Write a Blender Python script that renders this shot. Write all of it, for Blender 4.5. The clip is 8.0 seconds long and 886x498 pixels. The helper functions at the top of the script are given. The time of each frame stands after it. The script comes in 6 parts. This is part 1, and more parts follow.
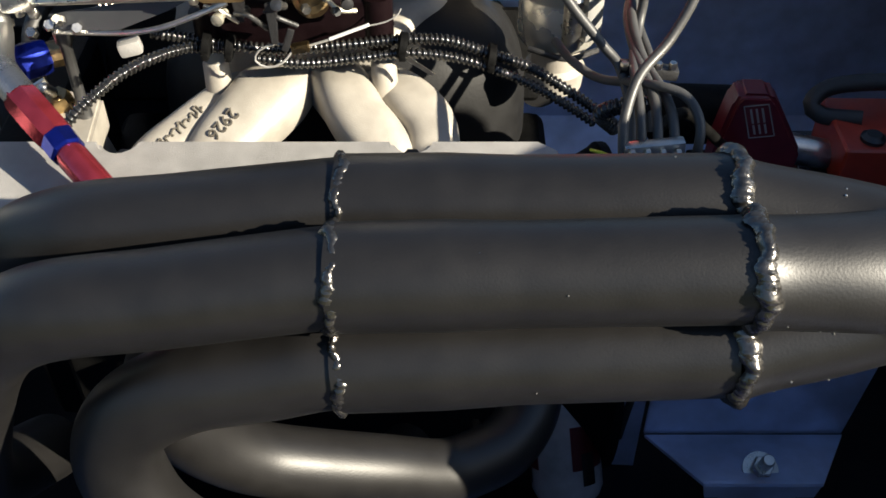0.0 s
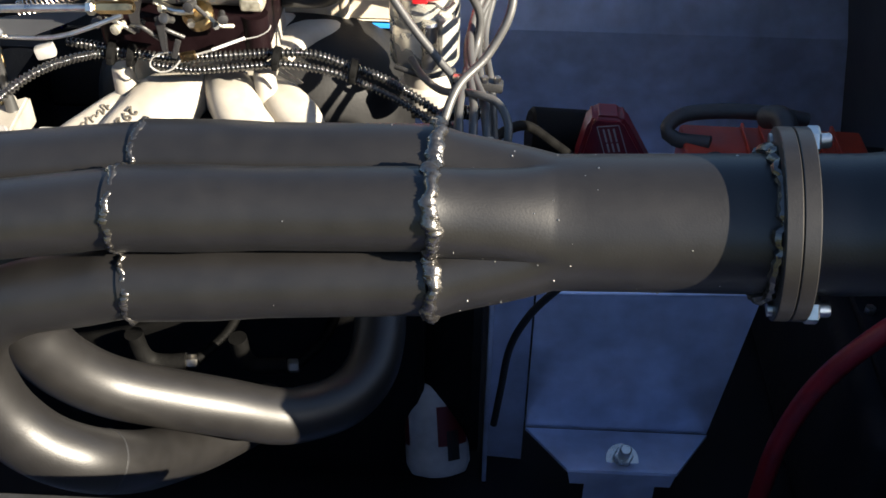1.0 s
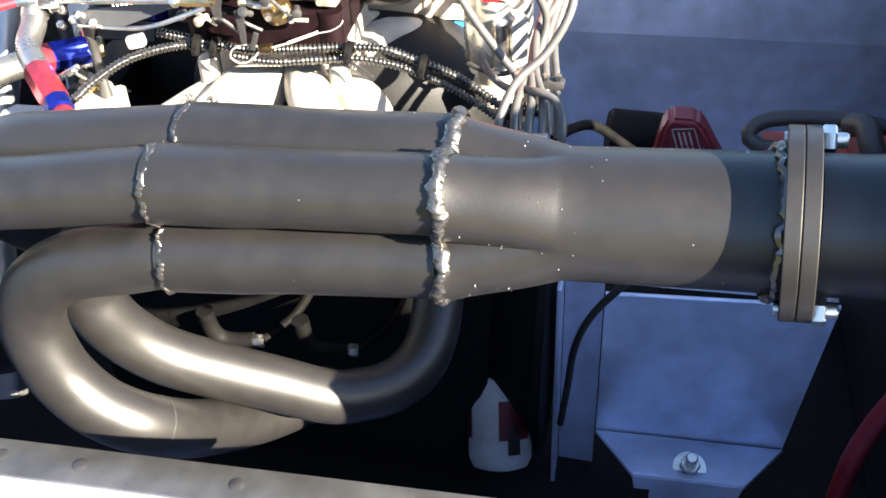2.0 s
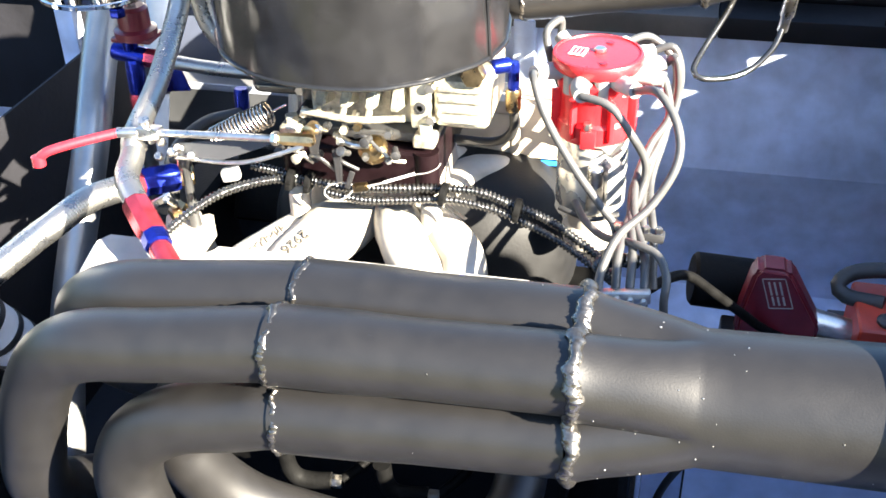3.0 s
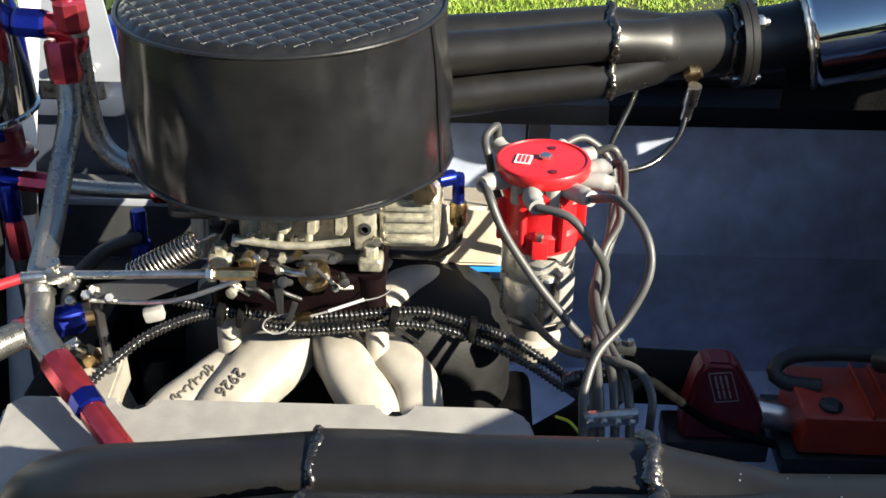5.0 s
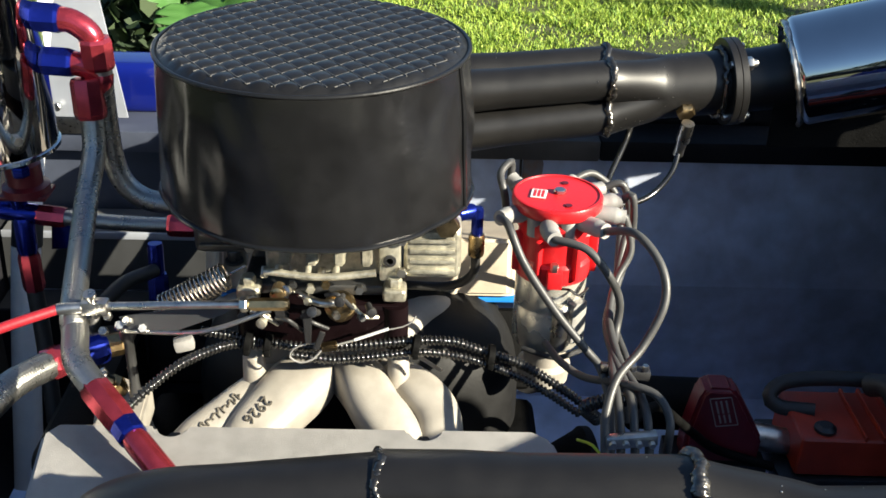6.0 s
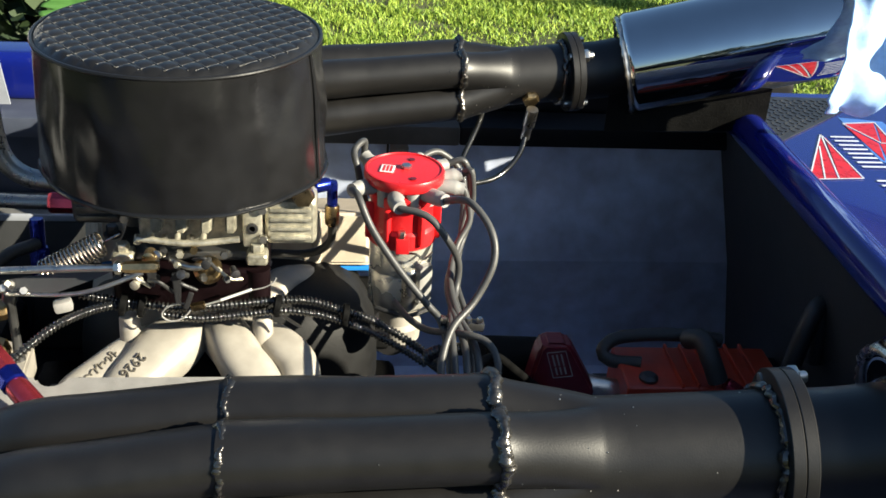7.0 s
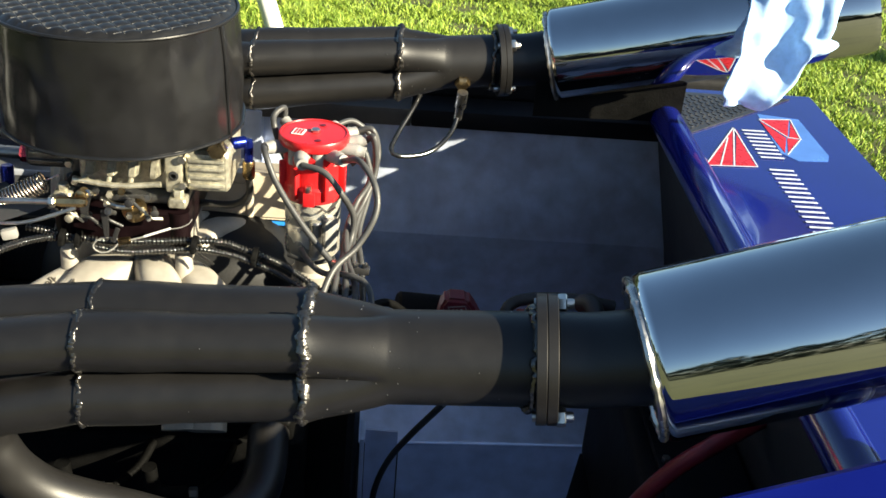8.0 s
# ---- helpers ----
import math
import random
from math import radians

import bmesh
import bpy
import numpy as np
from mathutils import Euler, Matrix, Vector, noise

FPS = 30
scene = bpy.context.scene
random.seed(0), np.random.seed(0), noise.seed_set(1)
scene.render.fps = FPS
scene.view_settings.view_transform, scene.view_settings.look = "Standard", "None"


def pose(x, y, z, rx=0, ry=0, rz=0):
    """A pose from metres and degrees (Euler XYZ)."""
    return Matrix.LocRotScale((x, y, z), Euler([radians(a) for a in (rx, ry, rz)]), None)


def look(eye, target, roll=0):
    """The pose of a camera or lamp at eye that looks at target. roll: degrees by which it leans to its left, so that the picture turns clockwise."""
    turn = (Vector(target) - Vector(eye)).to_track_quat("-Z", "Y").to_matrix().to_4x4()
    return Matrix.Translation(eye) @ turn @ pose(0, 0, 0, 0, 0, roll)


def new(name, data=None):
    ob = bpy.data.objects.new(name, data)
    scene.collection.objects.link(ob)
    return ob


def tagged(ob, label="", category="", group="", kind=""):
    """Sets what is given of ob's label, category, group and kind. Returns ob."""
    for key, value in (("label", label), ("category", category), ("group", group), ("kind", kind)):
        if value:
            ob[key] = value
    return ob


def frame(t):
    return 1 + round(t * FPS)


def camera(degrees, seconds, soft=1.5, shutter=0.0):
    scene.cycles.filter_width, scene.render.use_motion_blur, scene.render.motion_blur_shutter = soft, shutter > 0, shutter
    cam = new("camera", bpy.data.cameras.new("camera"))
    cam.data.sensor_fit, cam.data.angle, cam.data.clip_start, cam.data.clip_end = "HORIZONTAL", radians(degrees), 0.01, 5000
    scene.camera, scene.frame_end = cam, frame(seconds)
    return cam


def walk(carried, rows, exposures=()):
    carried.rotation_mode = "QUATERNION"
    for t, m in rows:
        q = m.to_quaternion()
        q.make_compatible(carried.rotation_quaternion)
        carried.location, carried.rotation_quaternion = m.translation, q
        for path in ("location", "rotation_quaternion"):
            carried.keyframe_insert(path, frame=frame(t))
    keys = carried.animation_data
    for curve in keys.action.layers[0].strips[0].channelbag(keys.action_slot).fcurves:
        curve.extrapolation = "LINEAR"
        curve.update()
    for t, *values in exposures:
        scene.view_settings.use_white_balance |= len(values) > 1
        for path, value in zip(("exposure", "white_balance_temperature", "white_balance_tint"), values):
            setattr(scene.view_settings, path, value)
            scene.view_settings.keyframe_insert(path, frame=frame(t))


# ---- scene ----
cam = camera(45.7, 8.0, soft=1.6)
# seconds, place of the eye, turn about x, y, z
PATH = [
    (0.0, 0.0000, 0.0000, 1.7500, 47.00, -0.00, -0.00),
    (0.3, 0.0241, -0.0550, 1.7652, 48.99, -0.63, -3.82),
    (0.5, 0.0504, -0.0898, 1.7771, 49.57, -1.65, -3.37),
    (0.8, 0.1283, -0.1344, 1.7899, 50.65, -1.13, -0.30),
    (1.0, 0.1796, -0.1517, 1.7963, 50.13, -0.32, 2.92),
    (1.2, 0.2193, -0.1679, 1.7936, 50.40, 0.34, 5.61),
    (2.3, 0.2639, -0.1634, 1.8006, 50.73, 2.27, 11.48),
    (2.5, 0.2504, -0.1567, 1.8065, 52.14, 1.56, 12.44),
    (2.8, 0.2224, -0.1442, 1.8192, 55.06, 1.93, 13.76),
    (3.0, 0.1905, -0.1363, 1.8290, 55.94, 1.52, 12.87),
    (3.3, 0.1327, -0.1165, 1.8305, 57.63, 1.22, 10.81),
    (3.5, 0.0877, -0.1006, 1.8306, 58.13, 0.43, 7.85),
    (3.8, 0.0231, -0.0931, 1.8343, 59.90, 0.41, 2.77),
    (4.0, 0.0047, -0.0869, 1.8329, 59.34, -0.13, 0.97),
    (4.2, 0.0065, -0.0772, 1.8371, 59.49, -0.32, 0.57),
    (5.3, 0.0456, -0.0654, 1.8405, 59.31, -0.34, 2.28),
    (5.5, 0.0127, -0.0776, 1.8328, 58.79, 0.05, 0.51),
    (5.8, -0.0115, -0.0901, 1.8431, 59.05, -0.89, -0.18),
    (6.0, -0.0256, -0.1044, 1.8583, 61.29, -1.39, -0.25),
    (6.3, -0.0080, -0.1202, 1.8751, 62.28, -1.53, -0.28),
    (6.5, -0.0005, -0.1405, 1.8803, 61.50, -1.52, -4.64),
    (6.8, 0.0078, -0.1885, 1.8862, 61.20, -3.66, -6.57),
    (7.0, 0.0209, -0.2387, 1.8955, 61.34, -3.46, -5.26),
    (7.3, 0.0665, -0.3350, 1.9050, 61.49, -4.40, -1.24),
    (7.5, 0.1108, -0.3993, 1.9186, 61.50, -4.96, -1.93),
    (7.8, 0.1713, -0.4532, 1.9345, 61.12, -4.89, -2.47),
    (8.0, 0.2209, -0.4280, 1.9330, 61.42, -4.35, -0.88),
]
walk(cam, [(t, pose(x, y, z, rx, ry, rz)) for t, x, y, z, rx, ry, rz in PATH],
     exposures=[(0.0, 1.72, 6600, 7), (0.5, 1.97, 6650, 7), (1.2, 2.6, 6700, 9), (2.3, 3.9, 6800, 9), (3.0, 3.85, 6550, 8), (3.5, 3.28, 6400, 7), (4.0, 2.5, 6500, 5), (5.5, 1.85, 6550, 5), (7.0, 1.7, 6650, 3), (8.0, 1.94, 7100, 2)])

# ---- world and sun ----
SUN = Vector((0.80, -0.405, 0.43)).normalized()
world = bpy.data.worlds.new("sky")
scene.world = world
world.use_nodes = True
wn = world.node_tree
sky = wn.nodes.new("ShaderNodeTexSky")
sky.sky_type, sky.sun_disc = "NISHITA", False
sky.sun_elevation = math.asin(SUN.z)
sky.ozone_density, sky.dust_density, sky.air_density = 2.5, 1.2, 1.0
sky.sun_rotation = math.atan2(SUN.x, SUN.y)
wn.nodes["Background"].inputs[1].default_value = 0.050
tint = wn.nodes.new("ShaderNodeMix")
tint.data_type, tint.blend_type = "RGBA", "MULTIPLY"
tint.inputs["Factor"].default_value = 1.0
tint.inputs["B"].default_value = (0.84, 0.92, 1.02, 1)
wn.links.new(sky.outputs[0], tint.inputs["A"])
wn.links.new(tint.outputs["Result"], wn.nodes["Background"].inputs[0])
sun = new("sun", bpy.data.lights.new("sun", "SUN"))
sun.data.energy, sun.data.angle, sun.data.color = 5.0, radians(0.5), (1.0, 0.90, 0.75)
sun.matrix_world = look(SUN * 20, (0, 0, 0))


# ---- materials ----
def material(name, color, rough=0.5, metal=0.0, grain=0.15, scale=60, bump=0.1, bump_scale=250, color2=None, spots=0.0, coat=0.0, spec=0.5, rv=0.12):
    """A principled material, its colour varied at two scales, with a fine bump."""
    m = bpy.data.materials.new(name)
    m.use_nodes = True
    n, l = m.node_tree.nodes, m.node_tree.links
    p = n["Principled BSDF"]
    p.inputs["Roughness"].default_value, p.inputs["Metallic"].default_value = rough, metal
    p.inputs["Coat Weight"].default_value, p.inputs["Specular IOR Level"].default_value = coat, spec
    co = n.new("ShaderNodeTexCoord")
    big, fine = n.new("ShaderNodeTexNoise"), n.new("ShaderNodeTexNoise")
    big.inputs["Scale"].default_value, fine.inputs["Scale"].default_value = scale * 0.16, scale
    big.inputs["Detail"].default_value, fine.inputs["Detail"].default_value = 4, 6
    add = n.new("ShaderNodeMath")
    add.operation = "ADD"
    ramp = n.new("ShaderNodeValToRGB")
    c2 = color2 or tuple(c * (1 - 2 * grain) for c in color)
    c1 = color if color2 else tuple(min(1, c * (1 + grain)) for c in color)
    ramp.color_ramp.elements[0].color, ramp.color_ramp.elements[1].color = (*c2, 1), (*c1, 1)
    ramp.color_ramp.elements[0].position, ramp.color_ramp.elements[1].position = 0.36, 0.62
    half = n.new("ShaderNodeMath")
    half.operation, half.inputs[1].default_value = "MULTIPLY", 0.5
    for k, t in enumerate((big, fine)):
        l.new(co.outputs["Object"], t.inputs["Vector"])
        l.new(t.outputs["Fac"], add.inputs[k])
    l.new(add.outputs[0], half.inputs[0])
    l.new(half.outputs[0], ramp.inputs[0])
    l.new(ramp.outputs[0], p.inputs["Base Color"])
    rr = n.new("ShaderNodeMapRange")
    rr.inputs["To Min"].default_value, rr.inputs["To Max"].default_value = max(0.02, rough - rv * min(1, rough * 2)), min(1, rough + rv * min(1, rough * 2))
    l.new(half.outputs[0], rr.inputs["Value"])
    rr.inputs["From Min"].default_value, rr.inputs["From Max"].default_value = 0.3, 0.7
    l.new(rr.outputs[0], p.inputs["Roughness"])
    if bump:
        bt, bp = n.new("ShaderNodeTexNoise"), n.new("ShaderNodeBump")
        bt.inputs["Scale"].default_value, bt.inputs["Detail"].default_value = bump_scale, 3
        bp.inputs["Strength"].default_value, bp.inputs["Distance"].default_value = bump, 0.002
        l.new(co.outputs["Object"], bt.inputs["Vector"])
        l.new(bt.outputs["Fac"], bp.inputs["Height"])
        l.new(bp.outputs[0], p.inputs["Normal"])
    return m


HEADER = material("header_paint", (0.0086, 0.0081, 0.0080), 0.42, 0.0, 0.10, 60, 0.06, 700, spec=0.46, rv=0.03)
WELD = material("weld_bead", (0.12, 0.113, 0.105), 0.24, 0.9, 0.2, 200, 0.3, 300)
CHROME = material("chrome", (0.58, 0.58, 0.58), 0.05, 1.0, 0.03, 20, 0.03, 30)
STEEL = material("zinc_steel", (0.55, 0.53, 0.49), 0.30, 1.0, 0.12, 120, 0.1, 400)
STAINLESS = material("braided_steel", (0.32, 0.32, 0.31), 0.30, 0.95, 0.06, 200, 0.2, 1500)
CAST = material("cast_aluminium", (0.33, 0.305, 0.265), 0.55, 0.2, 0.10, 50, 0.18, 900)
COVER = material("valve_cover_cast", (0.27, 0.262, 0.25), 0.55, 0.2, 0.08, 60, 0.3, 1100)
ZINC = material("carburetor_zinc", (0.50, 0.47, 0.375), 0.34, 0.65, 0.25, 150, 0.25, 600)
BRASS = material("brass", (0.42, 0.30, 0.15), 0.30, 1.0, 0.2, 150, 0.1, 400)
COPPER = material("copper_spring", (0.55, 0.49, 0.43), 0.25, 1.0, 0.15, 150, 0.1, 400)
BLACK = material("satin_black", (0.018, 0.018, 0.019), 0.45, 0.0, 0.2, 60, 0.2, 500)
RUBBER = material("black_rubber", (0.022, 0.021, 0.020), 0.55, 0.0, 0.2, 60, 0.2, 400)
CONDUIT = material("black_conduit", (0.012, 0.012, 0.012), 0.16, 0.0, 0.15, 60, 0.0, 400, spec=0.8)
VINYL = material("black_vinyl", (0.0090, 0.0090, 0.0097), 0.22, 0.0, 0.16, 40, 0.07, 280, spec=0.40, rv=0.12)
QUILT = material("quilted_black_vinyl", (0.0105, 0.0104, 0.0108), 0.33, 0.0, 0.14, 40, 0.09, 280, spec=0.34, rv=0.07)
VSEAM = material("grey_stitching", (0.060, 0.059, 0.056), 0.6, 0.0, 0.2, 100, 0.2, 500)
BLOCK = material("black_block_paint", (0.0035, 0.0035, 0.0035), 0.6, 0.0, 0.3, 40, 0.25, 300, spec=0.08)
RED = material("red_plastic", (0.56, 0.015, 0.020), 0.34, 0.0, 0.10, 40, 0.08, 400)
DRED = material("dark_red_epoxy", (0.10, 0.005, 0.011), 0.4, 0.0, 0.15, 40, 0.1, 400)
ORANGE = material("orange_red_case", (0.36, 0.030, 0.010), 0.42, 0.0, 0.12, 40, 0.1, 300)
ANRED = material("red_anodised", (0.52, 0.060, 0.085), 0.22, 0.85, 0.12, 90, 0.05, 500)
ANBLUE = material("blue_anodised", (0.012, 0.024, 0.24), 0.22, 0.85, 0.12, 90, 0.05, 500)
WIRE = material("grey_silicone_lead", (0.050, 0.050, 0.050), 0.48, 0.0, 0.12, 50, 0.1, 500)
BOOT = material("grey_boot", (0.24, 0.235, 0.225), 0.55, 0.0, 0.12, 60, 0.15, 500)
WHITE = material("white_paint", (0.72, 0.72, 0.71), 0.45, 0.0, 0.05, 40, 0.05, 300)
HULL = material("raw_aluminium_hull", (0.62, 0.69, 0.87), 0.40, 0.40, 0.15, 22, 0.18, 40)
PLATE = material("mill_aluminium_plate", (0.37, 0.395, 0.45), 0.42, 0.35, 0.08, 16, 0.08, 120)
BLUE = material("blue_hull_paint", (0.004, 0.010, 0.15), 0.16, 0.1, 0.08, 8, 0.02, 60, coat=0.6)
BRIGHTBLUE = material("bright_blue_plastic", (0.02, 0.20, 0.60), 0.35, 0.0, 0.08, 30, 0.05, 200)
TUBEGREY = material("grey_frame_tube", (0.30, 0.30, 0.30), 0.36, 0.7, 0.12, 20, 0.06, 200)
CLOTH = material("blue_towel", (0.40, 0.61, 0.90), 0.9, 0.0, 0.08, 120, 0.3, 700)
HOSERED = material("red_hose", (0.26, 0.012, 0.020), 0.4, 0.0, 0.15, 40, 0.08, 300)
# Far darker than the hull metal: the deck's shade is in this colour.
BULKSHADE = material("shaded_grey_bulkhead", (0.035, 0.035, 0.036), 0.6, 0.3, 0.15, 9, 0.15, 60)
ALU = material("polished_aluminium", (0.78, 0.75, 0.66), 0.27, 0.7, 0.10, 30, 0.04, 200)
BEIGE = material("beige_cast_cover", (0.42, 0.36, 0.28), 0.6, 0.1, 0.10, 40, 0.3, 900)
# Darker than the casting: the relief's shadow is put into its colour.
RELIEFSHADE = material("shaded_cast_relief", (0.085, 0.076, 0.062), 0.6, 0.2, 0.15, 200, 0.3, 900)
# Dark blue-grey: shade on the far hull side, put into a colour.
HULLSHADE = material("dark_blue_grey_hull_shade", (0.055, 0.065, 0.095), 0.5, 0.2, 0.2, 10, 0.15, 80)
SATIN = material("satin_black_casting", (0.0095, 0.0095, 0.0098), 0.55, 0.0, 0.15, 40, 0.10, 300, spec=0.20)
DULLPLATE = material("dull_dark_aluminium", (0.050, 0.052, 0.055), 0.42, 0.4, 0.2, 12, 0.06, 60)
YELLOW = material("yellow_wire_skin", (0.55, 0.62, 0.04), 0.4, 0.0, 0.1, 60, 0.05, 300)
SILL = material("brown_grey_sill", (0.070, 0.062, 0.056), 0.6, 0.1, 0.25, 20, 0.2, 200)
LETTER = material("pale_letter_vinyl", (0.50, 0.54, 0.62), 0.4, 0.0, 0.06, 60, 0.02, 200)
# Near-black: the unlit shade of the bay is put into this colour.
BAYSHADE = material("bay_shade_dark", (0.008, 0.008, 0.010), 0.7, 0.0, 0.3, 12, 0.3, 80, spec=0.2)
TREAD = material("tread_plate", (0.12, 0.12, 0.12), 0.35, 0.85, 0.15, 40, 0.1, 200)


# ---- builders ----
def thing(name, label, category, at=(0, 0, 0), group="", kind=""):
    ob = new(name)
    ob.location = at
    ob.empty_display_size = 0.02
    return tagged(ob, label, category, group, kind)


def part(name, bm, mat, parent=None, label="", smooth=True, angle=35):
    """One bmesh as one mesh object under a thing or a part; its points are in world metres."""
    bm.normal_update()
    if smooth:
        for f in bm.faces:
            f.smooth = True
        for e in bm.edges:
            if len(e.link_faces) == 2 and e.calc_face_angle(0) > radians(angle):
                e.smooth = False
    me = bpy.data.meshes.new(name)
    bm.to_mesh(me)
    bm.free()
    me.materials.append(mat)
    ob = new(name, me)
    if parent is not None:
        ob.parent = parent
        up = parent
        off = Vector((0, 0, 0))
        while up is not None:
            off += Vector(up.location)
            up = up.parent
        me.transform(Matrix.Translation(-off))
    if label:
        ob["label"] = label
    return ob


def curve(points, step=0.006):
    """A smooth line through the points (Catmull-Rom), cut into short steps."""
    p = [Vector(q) for q in points]
    if len(p) == 2:
        n = max(2, int((p[1] - p[0]).length / step))
        return [p[0].lerp(p[1], i / n) for i in range(n + 1)]
    p = [2 * p[0] - p[1]] + p + [2 * p[-1] - p[-2]]
    out = []
    for a, b, c, d in zip(p, p[1:], p[2:], p[3:]):
        n = max(2, int((c - b).length / step))
        for i in range(n):
            t = i / n
            out.append(0.5 * ((2 * b) + (c - a) * t + (2 * a - 5 * b + 4 * c - d) * t * t + (3 * b - a - 3 * c + d) * t ** 3))
    return out + [p[-2]]


def rings(path):
    """A frame (side, up) at each point of a path, carried along without twist."""
    out, n = [], len(path)
    up = None
    for i in range(n):
        t = (path[min(i + 1, n - 1)] - path[max(i - 1, 0)]).normalized()
        if up is None:
            up = Vector((0, 0, 1)) if abs(t.z) < 0.9 else Vector((0, 1, 0))
        up = (up - t * up.dot(t)).normalized()
        out.append((t.cross(up), up))
    return out


def sweep(bm, path, radius, seg=20, cap=True):
    """A tube along a path; radius is a number or a function of the share of its length."""
    fr, n, prev = rings(path), len(path), None
    for i, (c, (s, u)) in enumerate(zip(path, fr)):
        r = radius(i / (n - 1)) if callable(radius) else radius
        ring = [bm.verts.new(c + (s * math.cos(a) + u * math.sin(a)) * r) for a in (2 * math.pi * k / seg for k in range(seg))]
        if prev:
            for k in range(seg):
                bm.faces.new((prev[k], prev[(k + 1) % seg], ring[(k + 1) % seg], ring[k]))
        elif cap:
            bm.faces.new(ring[::-1])
        prev = ring
    if cap:
        bm.faces.new(prev)
    return bm


def tube(points, radius, seg=20, step=0.006, cap=True):
    return sweep(bmesh.new(), curve(points, step), radius, seg, cap)


def braid(points, r, step=0.0010, strands=14):
    """A hose with a woven skin: crossed strands raised along a path."""
    path = curve(points, step)
    fr, prev, bm, seg = rings(path), None, bmesh.new(), strands * 5
    for i, (c, (s, u)) in enumerate(zip(path, fr)):
        ring = []
        for k in range(seg):
            a = 2 * math.pi * k / seg
            w = math.sin(strands * a + i * step * 1000) * math.sin(strands * a - i * step * 1000)
            rr = r * (1 + 0.022 * max(-1, min(1, w * 2)))
            ring.append(bm.verts.new(c + (s * math.cos(a) + u * math.sin(a)) * rr))
        if prev:
            for k in range(seg):
                bm.faces.new((prev[k], prev[(k + 1) % seg], ring[(k + 1) % seg], ring[k]))
        prev = ring
    return bm


def lathe(profile, m=Matrix(), seg=48, bm=None):
    """A body of revolution about local z from (radius, height) pairs, placed by m."""
    bm, prev = bm or bmesh.new(), None
    for r, z in profile:
        r = max(r, 1e-5)
        ring = [bm.verts.new(m @ Vector((r * math.cos(2 * math.pi * k / seg), r * math.sin(2 * math.pi * k / seg), z))) for k in range(seg)]
        if prev:
            for k in range(seg):
                bm.faces.new((prev[k], prev[(k + 1) % seg], ring[(k + 1) % seg], ring[k]))
        else:
            bm.faces.new(ring[::-1])
        prev = ring
    bm.faces.new(prev)
    return bm


def along(a, b):
    """A matrix with its z axis from a towards b, at a."""
    a, b = Vector(a), Vector(b)
    return Matrix.Translation(a) @ (b - a).to_track_quat("Z", "Y").to_matrix().to_4x4()


def block(size, m=Matrix(), bevel=0.002, seg=2, bm=None):
    """A bevelled box of that size, centred, placed by m."""
    b = bmesh.new()
    bmesh.ops.create_cube(b, size=1, matrix=Matrix.Diagonal((*size, 1)))
    if bevel:
        bmesh.ops.bevel(b, geom=b.edges[:], offset=bevel, segments=seg, affect="EDGES", profile=0.6)
    bmesh.ops.transform(b, matrix=m, verts=b.verts[:])
    if bm is None:
        return b
    join(bm, b)
    return bm


def join(bm, other):
    vs = [bm.verts.new(v.co) for v in other.verts]
    other.verts.index_update()
    for f in other.faces:
        bm.faces.new([vs[v.index] for v in f.verts])
    other.free()


def slab(outline, thick, m=Matrix(), bevel=0.0, seg=2):
    """A plate: a closed outline in local x, y, extruded up by thick."""
    b = bmesh.new()
    f = b.faces.new([b.verts.new((x, y, 0)) for x, y in outline])
    ext = bmesh.ops.extrude_face_region(b, geom=[f])
    bmesh.ops.translate(b, vec=(0, 0, thick), verts=[v for v in ext["geom"] if isinstance(v, bmesh.types.BMVert)])
    bmesh.ops.recalc_face_normals(b, faces=b.faces[:])
    if bevel:
        bmesh.ops.bevel(b, geom=b.edges[:], offset=bevel, segments=seg, affect="EDGES")
    bmesh.ops.transform(b, matrix=m, verts=b.verts[:])
    return b


def hexa(r, h, m=Matrix(), bm=None):
    """A hexagon nut or bolt head, chamfered."""
    return lathe([(r * 0.9, 0), (r, h * 0.15), (r, h * 0.85), (r * 0.88, h)], m, 6, bm)


def plate(corners, thick=0.003, bevel=0.0):
    """A flat plate through world corners, with thickness against its normal."""
    b = bmesh.new()
    p = [Vector(c) for c in corners]
    n = (p[1] - p[0]).cross(p[2] - p[1]).normalized()
    f = b.faces.new([b.verts.new(c) for c in p])
    ext = bmesh.ops.extrude_face_region(b, geom=[f])
    bmesh.ops.translate(b, vec=-n * thick, verts=[v for v in ext["geom"] if isinstance(v, bmesh.types.BMVert)])
    bmesh.ops.recalc_face_normals(b, faces=b.faces[:])
    if bevel:
        bmesh.ops.bevel(b, geom=b.edges[:], offset=bevel, segments=2, affect="EDGES")
    return b


